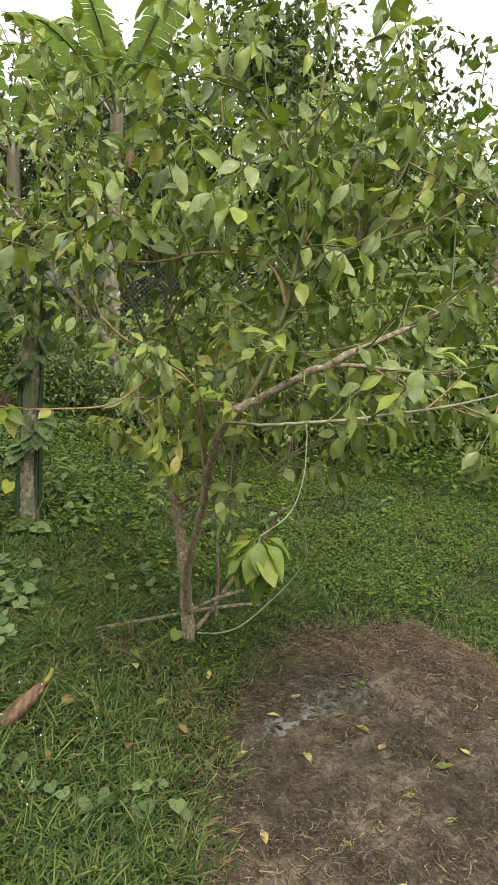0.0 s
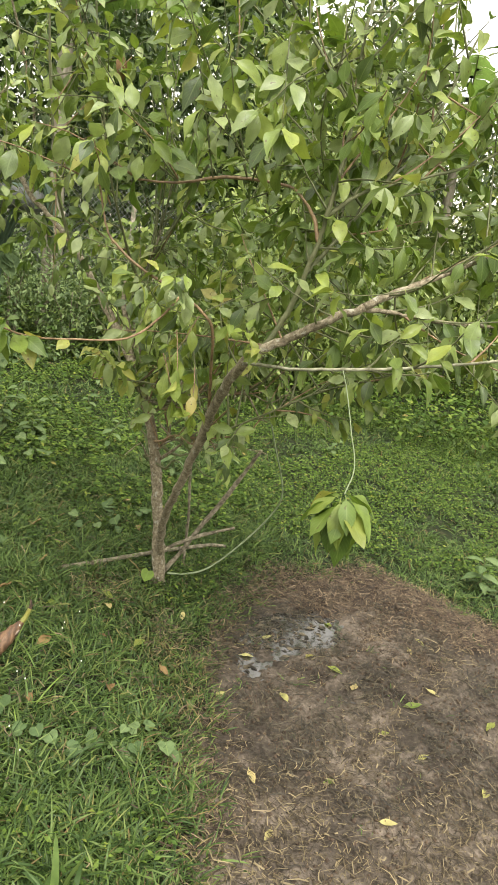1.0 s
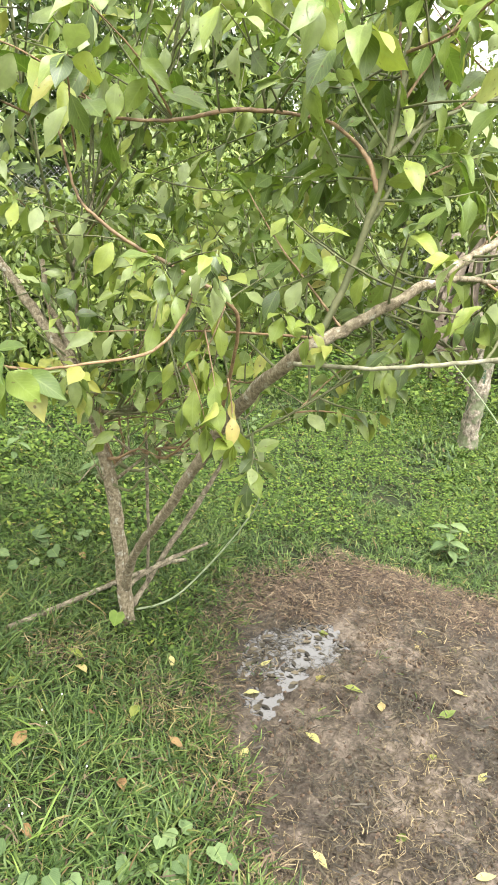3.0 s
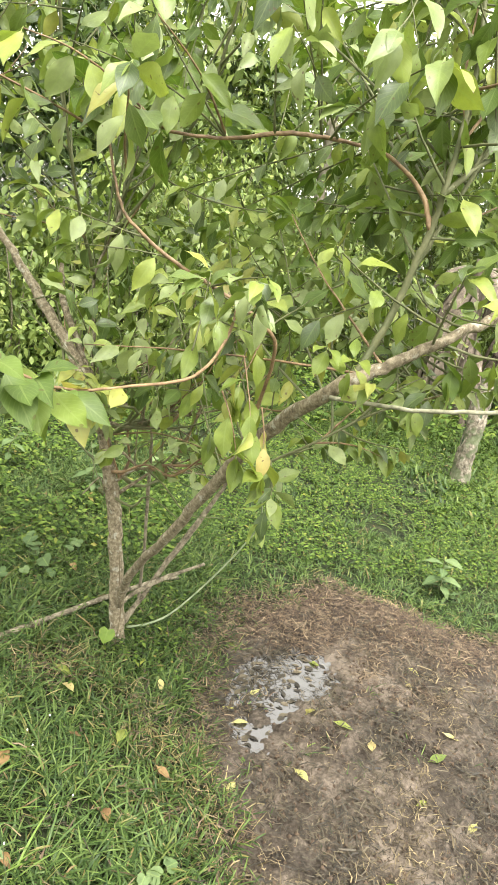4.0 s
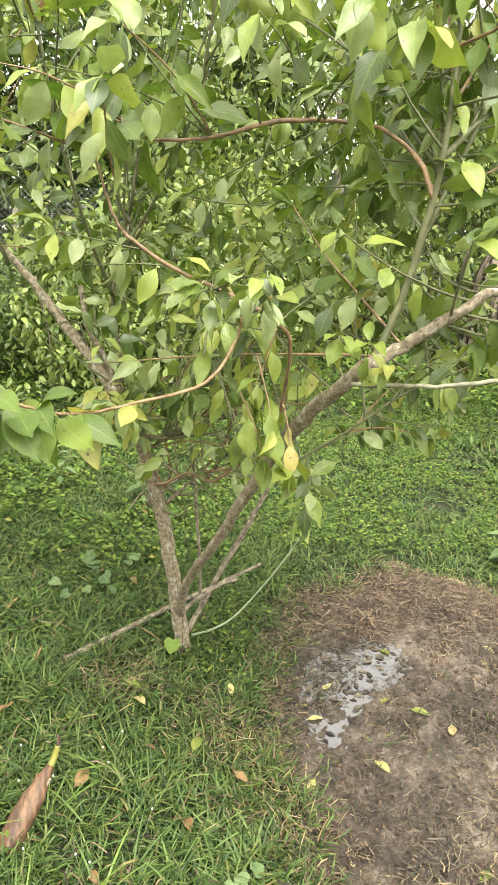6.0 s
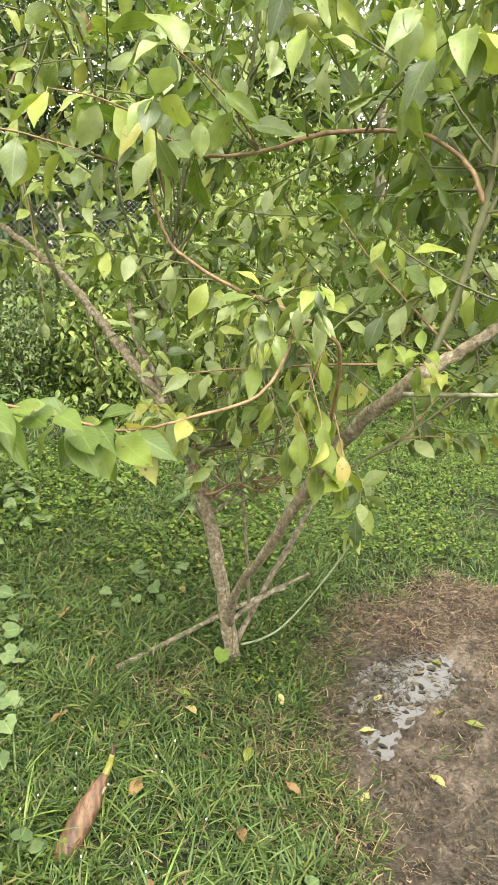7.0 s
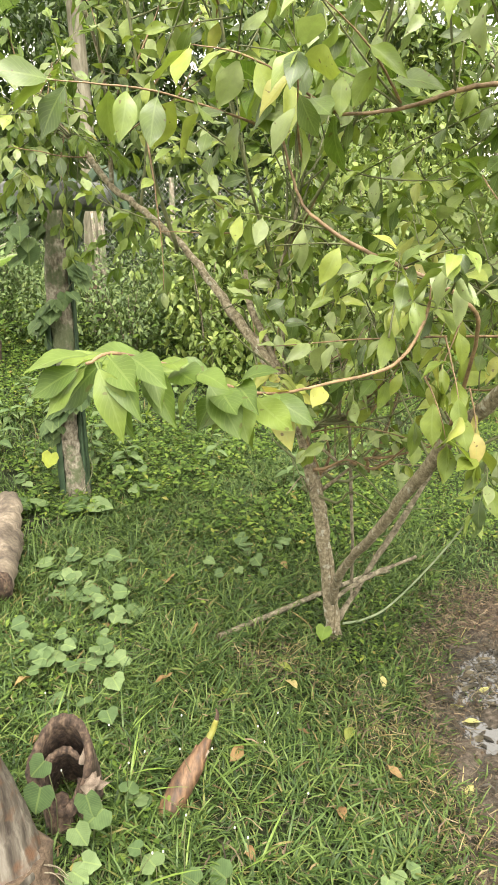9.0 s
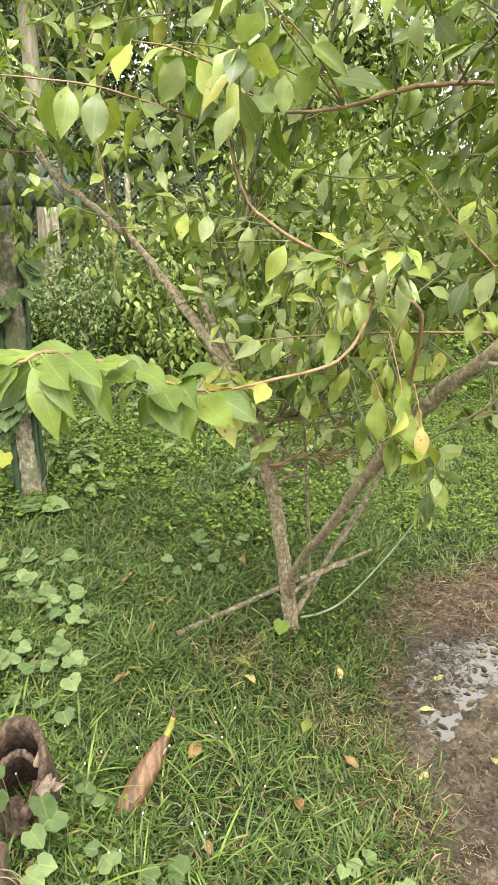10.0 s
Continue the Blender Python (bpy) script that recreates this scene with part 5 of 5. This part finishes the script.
# ---- chain-link fence ----
def fence():
    y, x0, x1, h = 6.9, -5.6, 0.4, 1.85
    t = thing("fence", place(x0, y), "rusting chain-link fence overgrown by weeds", "fence")
    for x in (-5.6, -3.6, -1.6, 0.4):
        b = np.array(place(x, y))
        part("post", mesh_data("post", *tube(np.array([b - (0, 0, 0.1), b + (0, 0, 1.0), b + (0, 0, 1.95)]), 0.035, 0.035, 10, 0.05), M_post), t)
    z0 = float(land(-2.5, y)) + 0.05
    wires = []
    step, s = 0.075, x0 - h
    while s < x1:
        for d in (1, -1):
            a, b = (s, z0), (s + h, z0 + h)
            if d < 0:
                a, b = (s, z0 + h), (s + h, z0)
            lo, hi = max(a[0], x0), min(b[0], x1)
            if hi - lo > 0.05:
                za = a[1] + (lo - a[0]) * (b[1] - a[1]) / h
                zb = a[1] + (hi - a[0]) * (b[1] - a[1]) / h
                wires.append(tube(np.array([(lo, y + 0.003 * d, za), (hi, y + 0.003 * d, zb)]), 0.0022, 0.0022, 3))
        s += step
    part("wire_mesh", mesh_data("wire_mesh", *merge(wires), M_wire), t, kind="stuff")
    pole = thing("fence_stake", place(-2.29, 5.8), "bundle of weathered wooden stakes tied upright", "stake")
    for dx in (-0.035, 0.02, 0.05):
        b = np.array(place(-2.29 + dx, 5.8))
        part("stake", mesh_data("stake", *tube(np.array([b - (0, 0, 0.05), b + (-0.01, 0, 0.8), b + (-0.03 + dx * 0.3, 0, 1.5)]), 0.028, 0.022, 8, 0.15, seed=int(100 * (dx + 1))), M_post), pole)


fence()


# ---- weeds, seedlings ----
def weed(x, y, h, n, size, label, seed, mat=M_vine, shape=None):
    g = np.random.default_rng(seed)
    b = np.array(place(x, y))
    t = thing("weed", b, label, "weed")
    path = smooth_path([b - (0, 0, 0.01), b + (g.normal(0, 0.02), g.normal(0, 0.02), h * 0.5), b + (g.normal(0, 0.04), g.normal(0, 0.04), h)], 5)
    part("stem", mesh_data("stem", *tube(path, 0.004, 0.002, 6), M_twig), t)
    s = shape or leaf_shape(5, 0.5, 0.25, 0.3, 0.015)
    me = mesh_data("leaf", s[0], s[1], mat, s[2])
    for i in range(n):
        a = i * 2.4
        p = path[int((0.25 + 0.75 * i / n) * (len(path) - 1))]
        ob = part("leaf", me, t)
        ob.matrix_basis = leaf_frame(p, (math.cos(a), math.sin(a), 0.3 - 0.5 * (1 - i / n)), (g.normal(0, 0.15), g.normal(0, 0.15), 1), size * g.uniform(0.7, 1.1))


weed(1.93, 0.88, 0.24, 11, 0.13, "broad-leaved weed with dull blue-green leaves in the grass", 51)
weed(2.02, 0.80, 0.08, 5, 0.06, "small broad-leaved weed in the grass", 52)
weed(1.2, 3.2, 0.18, 9, 0.10, "dark broad-leaved weed in the lawn", 53)
weed(-0.62, 1.7, 0.25, 10, 0.11, "broad-leaved weed behind the trunk", 54)
weed(-0.15, 1.55, 0.3, 12, 0.12, "broad-leaved weed behind the trunk", 55)
weed(0.25, 1.9, 0.22, 9, 0.11, "broad-leaved weed behind the trunk", 56)
foot_leaf = thing("seedling", place(-0.055, -0.07), "bright green seedling leaf at the foot of the trunk", "seedling")
part("stem", mesh_data("stem", *tube(np.array([place(-0.055, -0.07, -0.01), place(-0.052, -0.075, 0.05), place(-0.05, -0.085, 0.10)]), 0.002, 0.0014, 5), M_twig), foot_leaf)
heart_leaf(-0.05, -0.087, float(land(-0.05, -0.087)) + 0.10, (-0.25, -0.35, -0.9), (-0.1, -1.0, 0.5), 0.058, M_seedling, "", foot_leaf)
gw = np.random.default_rng(58)
for i in range(26):
    weed(gw.uniform(-2.6, -0.9), gw.uniform(1.4, 4.2), gw.uniform(0.12, 0.3), 9, gw.uniform(0.08, 0.13), "leafy weed in the rough grass", 300 + i)


# ---- fallen leaves ----
FALLEN = [(1.097, 0.556), (0.458, -0.344), (0.86, -0.383), (0.929, -0.502), (1.289, -0.436), (1.177, -0.551), (0.148, -0.296), (-0.184, -0.354), (-0.398, -0.429), (0.358, -0.692), (0.367, -0.673), (-0.20, -0.27), (0.42, -0.27), (0.55, -0.17), (0.87, 0.04), (1.25, -0.13), (1.33, -0.02), (0.74, -0.30), (1.15, -0.86), (0.62, -0.62), (0.78, -1.05), (0.95, -1.22), (0.49, -1.12), (1.02, -0.75), (0.55, -1.35), (1.35, -1.0), (0.0, -0.57), (-0.33, 0.85), (0.3, -0.45), (1.5, -0.6)]
DRY = [(-0.95, -0.75), (-0.78, -0.55), (-1.08, -0.5), (-0.62, -0.42), (-0.88, -0.12), (-0.55, -0.1), (-0.35, -0.72), (-0.15, -0.6), (-0.30, -1.05), (-0.7, 0.25), (-0.2, 0.5), (0.12, -0.72), (-0.06, -0.88), (-0.5, -1.3)]
fg = np.random.default_rng(81)
flat_leaf = [leaf_shape(5, 0.42, 0.3, d, 0.02, stalk=0.1) for d in (0.1, -0.15, 0.25)]
fallen_me = [mesh_data("fallen_leaf", s[0], s[1], m, s[2]) for s in flat_leaf for m in (M_litter, M_litter, M_yellow)]
for i, (x, y) in enumerate(FALLEN):
    a = fg.uniform(0, 6.28)
    on_grass = float(bare(x, y)) < 0.5
    ob = tagged(new("fallen_leaf", fallen_me[i % 9]), "fallen yellow leaf lying in the grass" if on_grass else "fallen yellow leaf lying on the mud", "fallen leaf", "fallen leaves")
    size = fg.uniform(0.055, 0.085)
    q = place(x, y, 0.035 if on_grass else 0.008)
    ob.matrix_world = leaf_frame(q - Vector((math.cos(a), math.sin(a), 0)) * size / 2, (math.cos(a), math.sin(a), fg.normal(0, 0.08)), (fg.normal(0, 0.15), fg.normal(0, 0.15), 1), size)

brown_me = [mesh_data("fallen_leaf", q[0], q[1], M_brownleaf, q[2]) for q in (leaf_shape(5, 0.5, 0.6, 0.3, 0.05, stalk=0.1), leaf_shape(5, 0.45, 0.4, -0.25, 0.06, stalk=0.1))]
for i, (x, y) in enumerate(DRY):
    a = fg.uniform(0, 6.28)
    size = fg.uniform(0.045, 0.08)
    ob = tagged(new("fallen_leaf", brown_me[i % 2]), "curled reddish-brown leaf lying in the grass", "fallen leaf", "fallen leaves")
    ob.matrix_world = leaf_frame(place(x, y, 0.035) - Vector((math.cos(a), math.sin(a), 0)) * size / 2, (math.cos(a), math.sin(a), fg.normal(0, 0.15)), (fg.normal(0, 0.3), fg.normal(0, 0.3), 1), size)

# sedge with small white heads by the stump
M_white = rough_material("white_flower_head", [(0.3, (0.55, 0.57, 0.48)), (0.7, (0.78, 0.78, 0.72))], 60)
for i in range(26):
    x, y, h = fg.uniform(-0.95, -0.2), fg.uniform(-1.42, -0.62), fg.uniform(0.09, 0.2)
    b = np.array(place(x, y))
    sedge = thing("sedge", b, "thin sedge stalk with a small white flower head", "sedge", "sedges by the stump")
    e = b + (fg.normal(0, 0.03), fg.normal(0, 0.03), h)
    stalk = smooth_path([b - (0, 0, 0.005), (b + e) / 2 + (fg.normal(0, 0.008), fg.normal(0, 0.008), 0.01), e], 4)
    part("stalk", mesh_data("stalk", *tube(stalk, 0.0011, 0.0008, 4), M_twig), sedge)
    part("flower_head", mesh_data("flower_head", *tube(np.array([e - (0, 0, 0.001), e, e + (0, 0, 0.002), e + (0, 0, 0.0035)]), 0.0024, 0.002, 6, 0.2), M_white), sedge)
    for k in range(3):
        a = fg.uniform(0, 6.28)
        tipb = leaf_shape(4, 0.035, 0.2, 0.45)
        ob = part("blade", mesh_data("blade", tipb[0], tipb[1], M_sedge, tipb[2]), sedge)
        ob.matrix_basis = leaf_frame(b + (0, 0, 0.0), (math.cos(a) * 0.7, math.sin(a) * 0.7, 0.75), (-math.cos(a), -math.sin(a), 0.8), fg.uniform(0.12, 0.2))


# ---- grass, ground cover and straw ----
def blades(g, x, y, length, width, sink=0.01, stand=0.6, turn=None):
    """Arching blades of four segments each."""
    n = len(x)
    a = g.uniform(0, 2 * np.pi, n) if turn is None else turn
    d = np.stack([np.cos(a), np.sin(a), np.zeros(n)], 1)
    s = np.stack([-np.sin(a), np.cos(a), np.zeros(n)], 1) * width[:, None] * 0.5
    twist = g.normal(0, 0.45, (n, 1)) * np.array([[0, 0, 1.0]]) * width[:, None]
    reach, rise, curl = g.uniform(0.25, 0.95, n), stand * g.uniform(0.55, 1.35, n), g.uniform(0.3, 1.05, n)
    swing = g.normal(0, 0.16, n)
    base = np.stack([x, y, land(x, y) - sink], 1)
    rows = []
    for u in (0.0, 0.3, 0.6, 0.85, 1.0):
        p = base + d * (length * reach * u ** 1.35)[:, None] + s / (width[:, None] + 1e-9) * (length * swing * u * u)[:, None]
        p[:, 2] += length * rise * (1.7 * u - curl * 1.15 * u * u)
        rows += [p - s * (1 - 0.75 * u ** 2) - twist * u * 0.5, p + s * (1 - 0.75 * u ** 2) + twist * u * 0.5] if u < 1 else [p]
    co = np.stack(rows, 1).reshape(-1, 3)
    k = np.arange(n)[:, None] * 9
    f = np.concatenate([k + [[q, q + 1, q + 3]] for q in (0, 2, 4)] + [k + [[q, q + 3, q + 2]] for q in (0, 2, 4)] + [k + [[6, 7, 8]]])
    return co, f


gg = np.random.default_rng(91)


def withered(x, y):
    """Small spots where the grass has died off."""
    return np.clip(np.exp(-((x + 0.25) ** 2 + (y + 0.20) ** 2) / 0.012) + np.exp(-((x - 0.12) ** 2 + (y + 0.55) ** 2) / 0.012) + 0.8 * np.exp(-((x - 0.02) ** 2 + (y + 0.37) ** 2) / 0.006) + 0.7 * np.exp(-((x - 0.16) ** 2 + (y + 0.85) ** 2) / 0.010), 0, 1)


def lawn(name, n, box, length, width, label, stand=0.6, clump=9, spread_by=0.022, mat=M_grass, where=None):
    """Tufts of blades that lean out from their roots."""
    m = n // clump
    cx, cy = gg.uniform(box[0], box[1], m), gg.uniform(box[2], box[3], m)
    if where is None:
        keep = gg.random(m) > np.clip(bare(cx, cy) * 1.5 - 0.15, 0, 0.995)
        keep &= gg.random(m) < np.clip(0.85 + 0.25 * wobble(cx, cy, 2.6, 4.0) + 0.25 * wobble(cx, cy, 11.0, 5.0), 0.55, 1) * (1 - 0.9 * withered(cx, cy))
    else:
        keep = gg.random(m) < where(cx, cy)
    cx, cy = np.repeat(cx[keep], clump), np.repeat(cy[keep], clump)
    ox, oy = gg.normal(0, spread_by, len(cx)), gg.normal(0, spread_by, len(cx))
    x, y = cx + ox, cy + oy
    ln = gg.uniform(length[0], length[1], len(x)) * (1 - 0.35 * bare(x, y)) * (1 + 0.25 * wobble(x, y, 1.7, 9.0) + 0.2 * wobble(x, y, 9.0, 3.0))
    turn = np.arctan2(oy, ox) + gg.normal(0, 0.8, len(x))
    co, f = blades(gg, x, y, ln, gg.uniform(width[0], width[1], len(x)), stand=stand, turn=turn)
    tagged(new(name, mesh_data(name, co, f, mat)), label, "grass", kind="stuff")


lawn("grass", 80000, (-1.35, 0.55, -1.75, 1.0), (0.06, 0.13), (0.0040, 0.0074), "short green grass with bent tangled blades", 0.42)
lawn("grass", 60000, (0.2, 2.8, -1.9, 1.7), (0.055, 0.12), (0.0040, 0.0072), "short green grass round the mud", 0.42)
lawn("grass", 36000, (-1.6, 0.6, 0.9, 2.4), (0.06, 0.12), (0.0042, 0.0074), "short green grass behind the trunk", 0.45)
lawn("grass", 80000, (-4.0, 5.0, 1.5, 6.5), (0.06, 0.13), (0.006, 0.011), "green lawn grass running back to the shrubs", 0.4)
lawn("grass", 24000, (-9.0, 10.0, 4.5, 12.0), (0.10, 0.28), (0.008, 0.014), "rough grass under the shrubs")
lawn("grass", 26000, (-4.0, -1.3, -1.75, 3.0), (0.06, 0.14), (0.004, 0.007), "rough green grass")
lawn("grass", 46000, (-7.0, 8.0, -7.0, -1.70), (0.07, 0.16), (0.018, 0.030), "green grass of the open garden")
lawn("grass", 24000, (2.6, 9.0, -1.6, 6.0), (0.06, 0.15), (0.016, 0.026), "green grass of the open garden")
lawn("grass", 20000, (-9.0, -3.9, -1.7, 6.0), (0.06, 0.15), (0.016, 0.026), "green grass of the open garden")


def ground_cover(name, n, box, size, label, lift=(0.01, 0.05), thin=0.0, shape=LEAF_TINY):
    x, y = gg.uniform(box[0], box[1], n), gg.uniform(box[2], box[3], n)
    keep = (bare(x, y) < 0.35) & (wobble(x, y, 1.9, 7.0) > thin)
    x, y = x[keep], y[keep]
    p = np.stack([x, y, land(x, y) + gg.uniform(lift[0], lift[1], len(x))], 1)
    a = gg.uniform(0, 6.28, len(x))
    co, f, uv = spread(shape, p, np.stack([np.cos(a), np.sin(a), gg.normal(0.1, 0.3, len(x))], 1), unit(np.array([0, 0, 1.0]) + gg.normal(0, 0.3, p.shape)), gg.uniform(size[0], size[1], len(x)))
    tagged(new(name, mesh_data(name, co, f, M_cover, uv)), label, "ground cover", kind="stuff")


ground_cover("ground_cover", 70000, (0.2, 5.0, 1.0, 6.5), (0.018, 0.034), "low bright ground cover of small oval leaves", (0.02, 0.075), thin=-0.35)
ground_cover("ground_cover", 36000, (-4.0, 0.4, 0.7, 5.5), (0.022, 0.050), "low creeping weeds with small oval leaves", (0.02, 0.10), -0.25)
ground_cover("ground_cover", 9000, (-1.6, 0.6, -1.7, 0.8), (0.014, 0.030), "small weeds scattered through the grass", (0.01, 0.05), 0.15)
ground_cover("ground_cover", 26000, (-8.0, 9.0, 4.2, 9.0), (0.05, 0.11), "leafy undergrowth below the shrubs", (0.02, 0.55), -0.6)


def straw(n, box, label, where, lift=0.014, mat=M_straw):
    x, y = gg.uniform(box[0], box[1], n), gg.uniform(box[2], box[3], n)
    keep = gg.random(n) < where(x, y)
    x, y = x[keep], y[keep]
    n = len(x)
    ln, a = 0.012 + 0.065 * gg.random(n) ** 2.4, gg.uniform(0, 6.28, n)
    d = np.stack([np.cos(a), np.sin(a), gg.normal(0, 0.10, n)], 1) * ln[:, None]
    s = np.stack([-np.sin(a), np.cos(a), gg.normal(0, 0.3, n)], 1) * (0.0007 + 0.0019 * gg.random(n) ** 2)[:, None]
    b = np.stack([x, y, land(x, y) + gg.uniform(0.001, lift, n)], 1)
    m = b + d * 0.5 + np.stack([gg.normal(0, 0.007, n), gg.normal(0, 0.007, n), np.abs(gg.normal(0, 0.004, n))], 1)
    e = b + d
    co = np.stack([b - s, b + s, m + s, m - s, e + s * 0.5, e - s * 0.5], 1).reshape(-1, 3)
    k = np.arange(n)[:, None] * 6
    f = np.concatenate([k + [[0, 1, 2]], k + [[0, 2, 3]], k + [[3, 2, 4]], k + [[3, 4, 5]]])
    tagged(new("straw", mesh_data("straw", co, f, mat)), label, "straw", kind="stuff")


def worn(x, y):
    return np.clip(bare(x, y) * 1.5, 0, 1)


def rim(x, y):
    return np.exp(-((bare(x, y) - 0.5) / 0.28) ** 2)


straw(55000, (0.2, 2.6, -2.75, 0.1), "pale dry straw trampled into the mud", lambda x, y: worn(x, y) * np.clip(0.04 + 0.9 * wobble(x, y, 4.3, 6.0) - 0.7 * pooled(x, y) + 1.1 * np.clip((-y - 0.75) * 1.5, 0, 1) + 0.6 * rim(x, y), 0.03, 1))
straw(60000, (0.2, 2.6, -0.25, 0.95), "reddish-brown dead thatch along the edge of the mud", lambda x, y: worn(x, y) * np.clip(0.9 * np.clip((y - 0.12 + 0.12 * x) * 3.5, 0, 1) + 0.7 * wobble(x, y, 5.3, 2.0) + 0.5 * rim(x, y) - 0.9 * pooled(x, y), 0.01, 1), 0.02, M_redstraw)
straw(45000, (0.3, 2.4, -1.2, 0.45), "dark rotting roots and stalks in the wet mud", lambda x, y: worn(x, y) * np.clip(0.25 + 0.9 * wobble(x, y, 5.3, 4.0) + 0.35 * pooled(x, y), 0.02, 1), 0.016, M_rot)
gx, gy = gg.uniform(0.4, 2.2, 2600), gg.uniform(-1.3, 0.4, 2600)
keep = wobble(gx, gy, 8.0, 1.0) > 0.42
gx, gy = gx[keep], gy[keep]
co, f = blades(gg, gx, gy, gg.uniform(0.02, 0.05, len(gx)), gg.uniform(0.002, 0.004, len(gx)), stand=0.5)
tagged(new("grass", mesh_data("grass", co, f, M_grass)), "sparse trodden grass shoots in the mud", "grass", kind="stuff")
lawn("dry_grass", 24000, (0.0, 2.2, -1.9, 0.95), (0.05, 0.12), (0.002, 0.0045), "bleached dead grass along the edge of the mud", 0.34, 7, 0.03, M_bleached, lambda x, y: 0.8 * np.exp(-((bare(x, y) - 0.40) / 0.22) ** 2) * (bare(x, y) > 0.06))
lawn("dry_grass", 17000, (0.3, 2.2, -1.9, 0.4), (0.03, 0.08), (0.0018, 0.004), "trampled dead grass in the mud", 0.18, 9, 0.025, M_straw, lambda x, y: worn(x, y) * np.clip(0.25 + wobble(x, y, 4.3, 6.0) - pooled(x, y), 0, 0.8))
lawn("dry_grass", 9000, (0.3, 2.2, -0.1, 0.95), (0.04, 0.10), (0.0018, 0.004), "reddish dead grass matted behind the puddle", 0.18, 9, 0.03, M_redstraw, lambda x, y: worn(x, y) * np.clip((y - 0.1 + 0.12 * x) * 3, 0, 0.8))
lawn("dry_grass", 9000, (-0.5, 0.4, -1.1, 0.1), (0.07, 0.13), (0.0022, 0.0045), "tuft of bleached dead grass", 0.36, 9, 0.025, M_bleached, withered)
straw(9000, (-0.9, 0.5, -1.5, 0.3), "reddish dead leaves and thatch in the grass", lambda x, y: np.clip(1.6 * wobble(x, y, 5.3, 3.0) - 0.75, 0, 1) + rim(x, y) * 0.8, 0.045, M_redstraw)
straw(22000, (-1.5, 0.6, -1.75, 1.0), "dead grass thatch between the green blades", lambda x, y: np.clip(1 - bare(x, y), 0, 1) * 0.34 * np.clip(0.2 + 0.5 * wobble(x, y, 4.1, 8.0) + 6 * np.exp(-((x + 0.24) ** 2 + (y + 0.22) ** 2) / 0.012) + 4 * np.exp(-((x - 0.08) ** 2 + (y + 0.45) ** 2) / 0.02), 0.05, 3), 0.055)

# crumbs of soil on the bare patch
cx, cy = gg.uniform(0.2, 2.4, 22000), gg.uniform(-1.8, 0.8, 22000)
keep = (bare(cx, cy) > 0.45) & (gg.random(22000) < 0.4 + 0.6 * wobble(cx, cy, 5.0, 11.0) + 0.3 * pooled(cx, cy))
cx, cy = cx[keep], cy[keep]
oct_co = np.array([(1, 0, 0), (-1, 0, 0), (0, 1, 0), (0, -1, 0), (0, 0, 1), (0, 0, -1)], float)
oct_f = np.array([(0, 2, 4), (2, 1, 4), (1, 3, 4), (3, 0, 4), (2, 0, 5), (1, 2, 5), (3, 1, 5), (0, 3, 5)])
cs = 0.002 + 0.010 * gg.random(len(cx)) ** 3
cc = np.stack([cx, cy, land(cx, cy) + cs * 0.2], 1)[:, None] + oct_co[None] * cs[:, None, None] * gg.uniform(0.5, 1.3, (len(cx), 6, 1))
cf = (oct_f[None] + (np.arange(len(cx)) * 6)[:, None, None]).reshape(-1, 3)
tagged(new("soil_crumbs", mesh_data("soil_crumbs", cc.reshape(-1, 3), cf, M_root)), "crumbs of soil scattered over the mud", "soil", kind="stuff")

# sodden leaves and lumps that break the water
px, py = gg.uniform(0.2, 1.0, 900), gg.uniform(-0.5, 0.25, 900)
keep = (pooled(px, py) > 0.12) & (wobble(px, py, 9.0, 4.0) > -0.1)
px, py = px[keep][:170], py[keep][:170]
pa = gg.uniform(0, 6.28, len(px))
pp = np.stack([px, py, np.full(len(px), -0.1068) + gg.uniform(0, 0.002, len(px))], 1)
sodden = spread(leaf_shape(4, 0.42, 0.12, 0.04, 0.02, sides=2), pp, np.stack([np.cos(pa), np.sin(pa), gg.normal(0, 0.05, len(px))], 1), unit(np.array([0, 0, 1.0]) + gg.normal(0, 0.10, pp.shape)), gg.uniform(0.025, 0.055, len(px)))
tagged(new("sodden_litter", mesh_data("sodden_litter", sodden[0], sodden[1], M_rot, sodden[2])), "dark sodden leaf scraps breaking the puddle surface", "litter", kind="stuff")
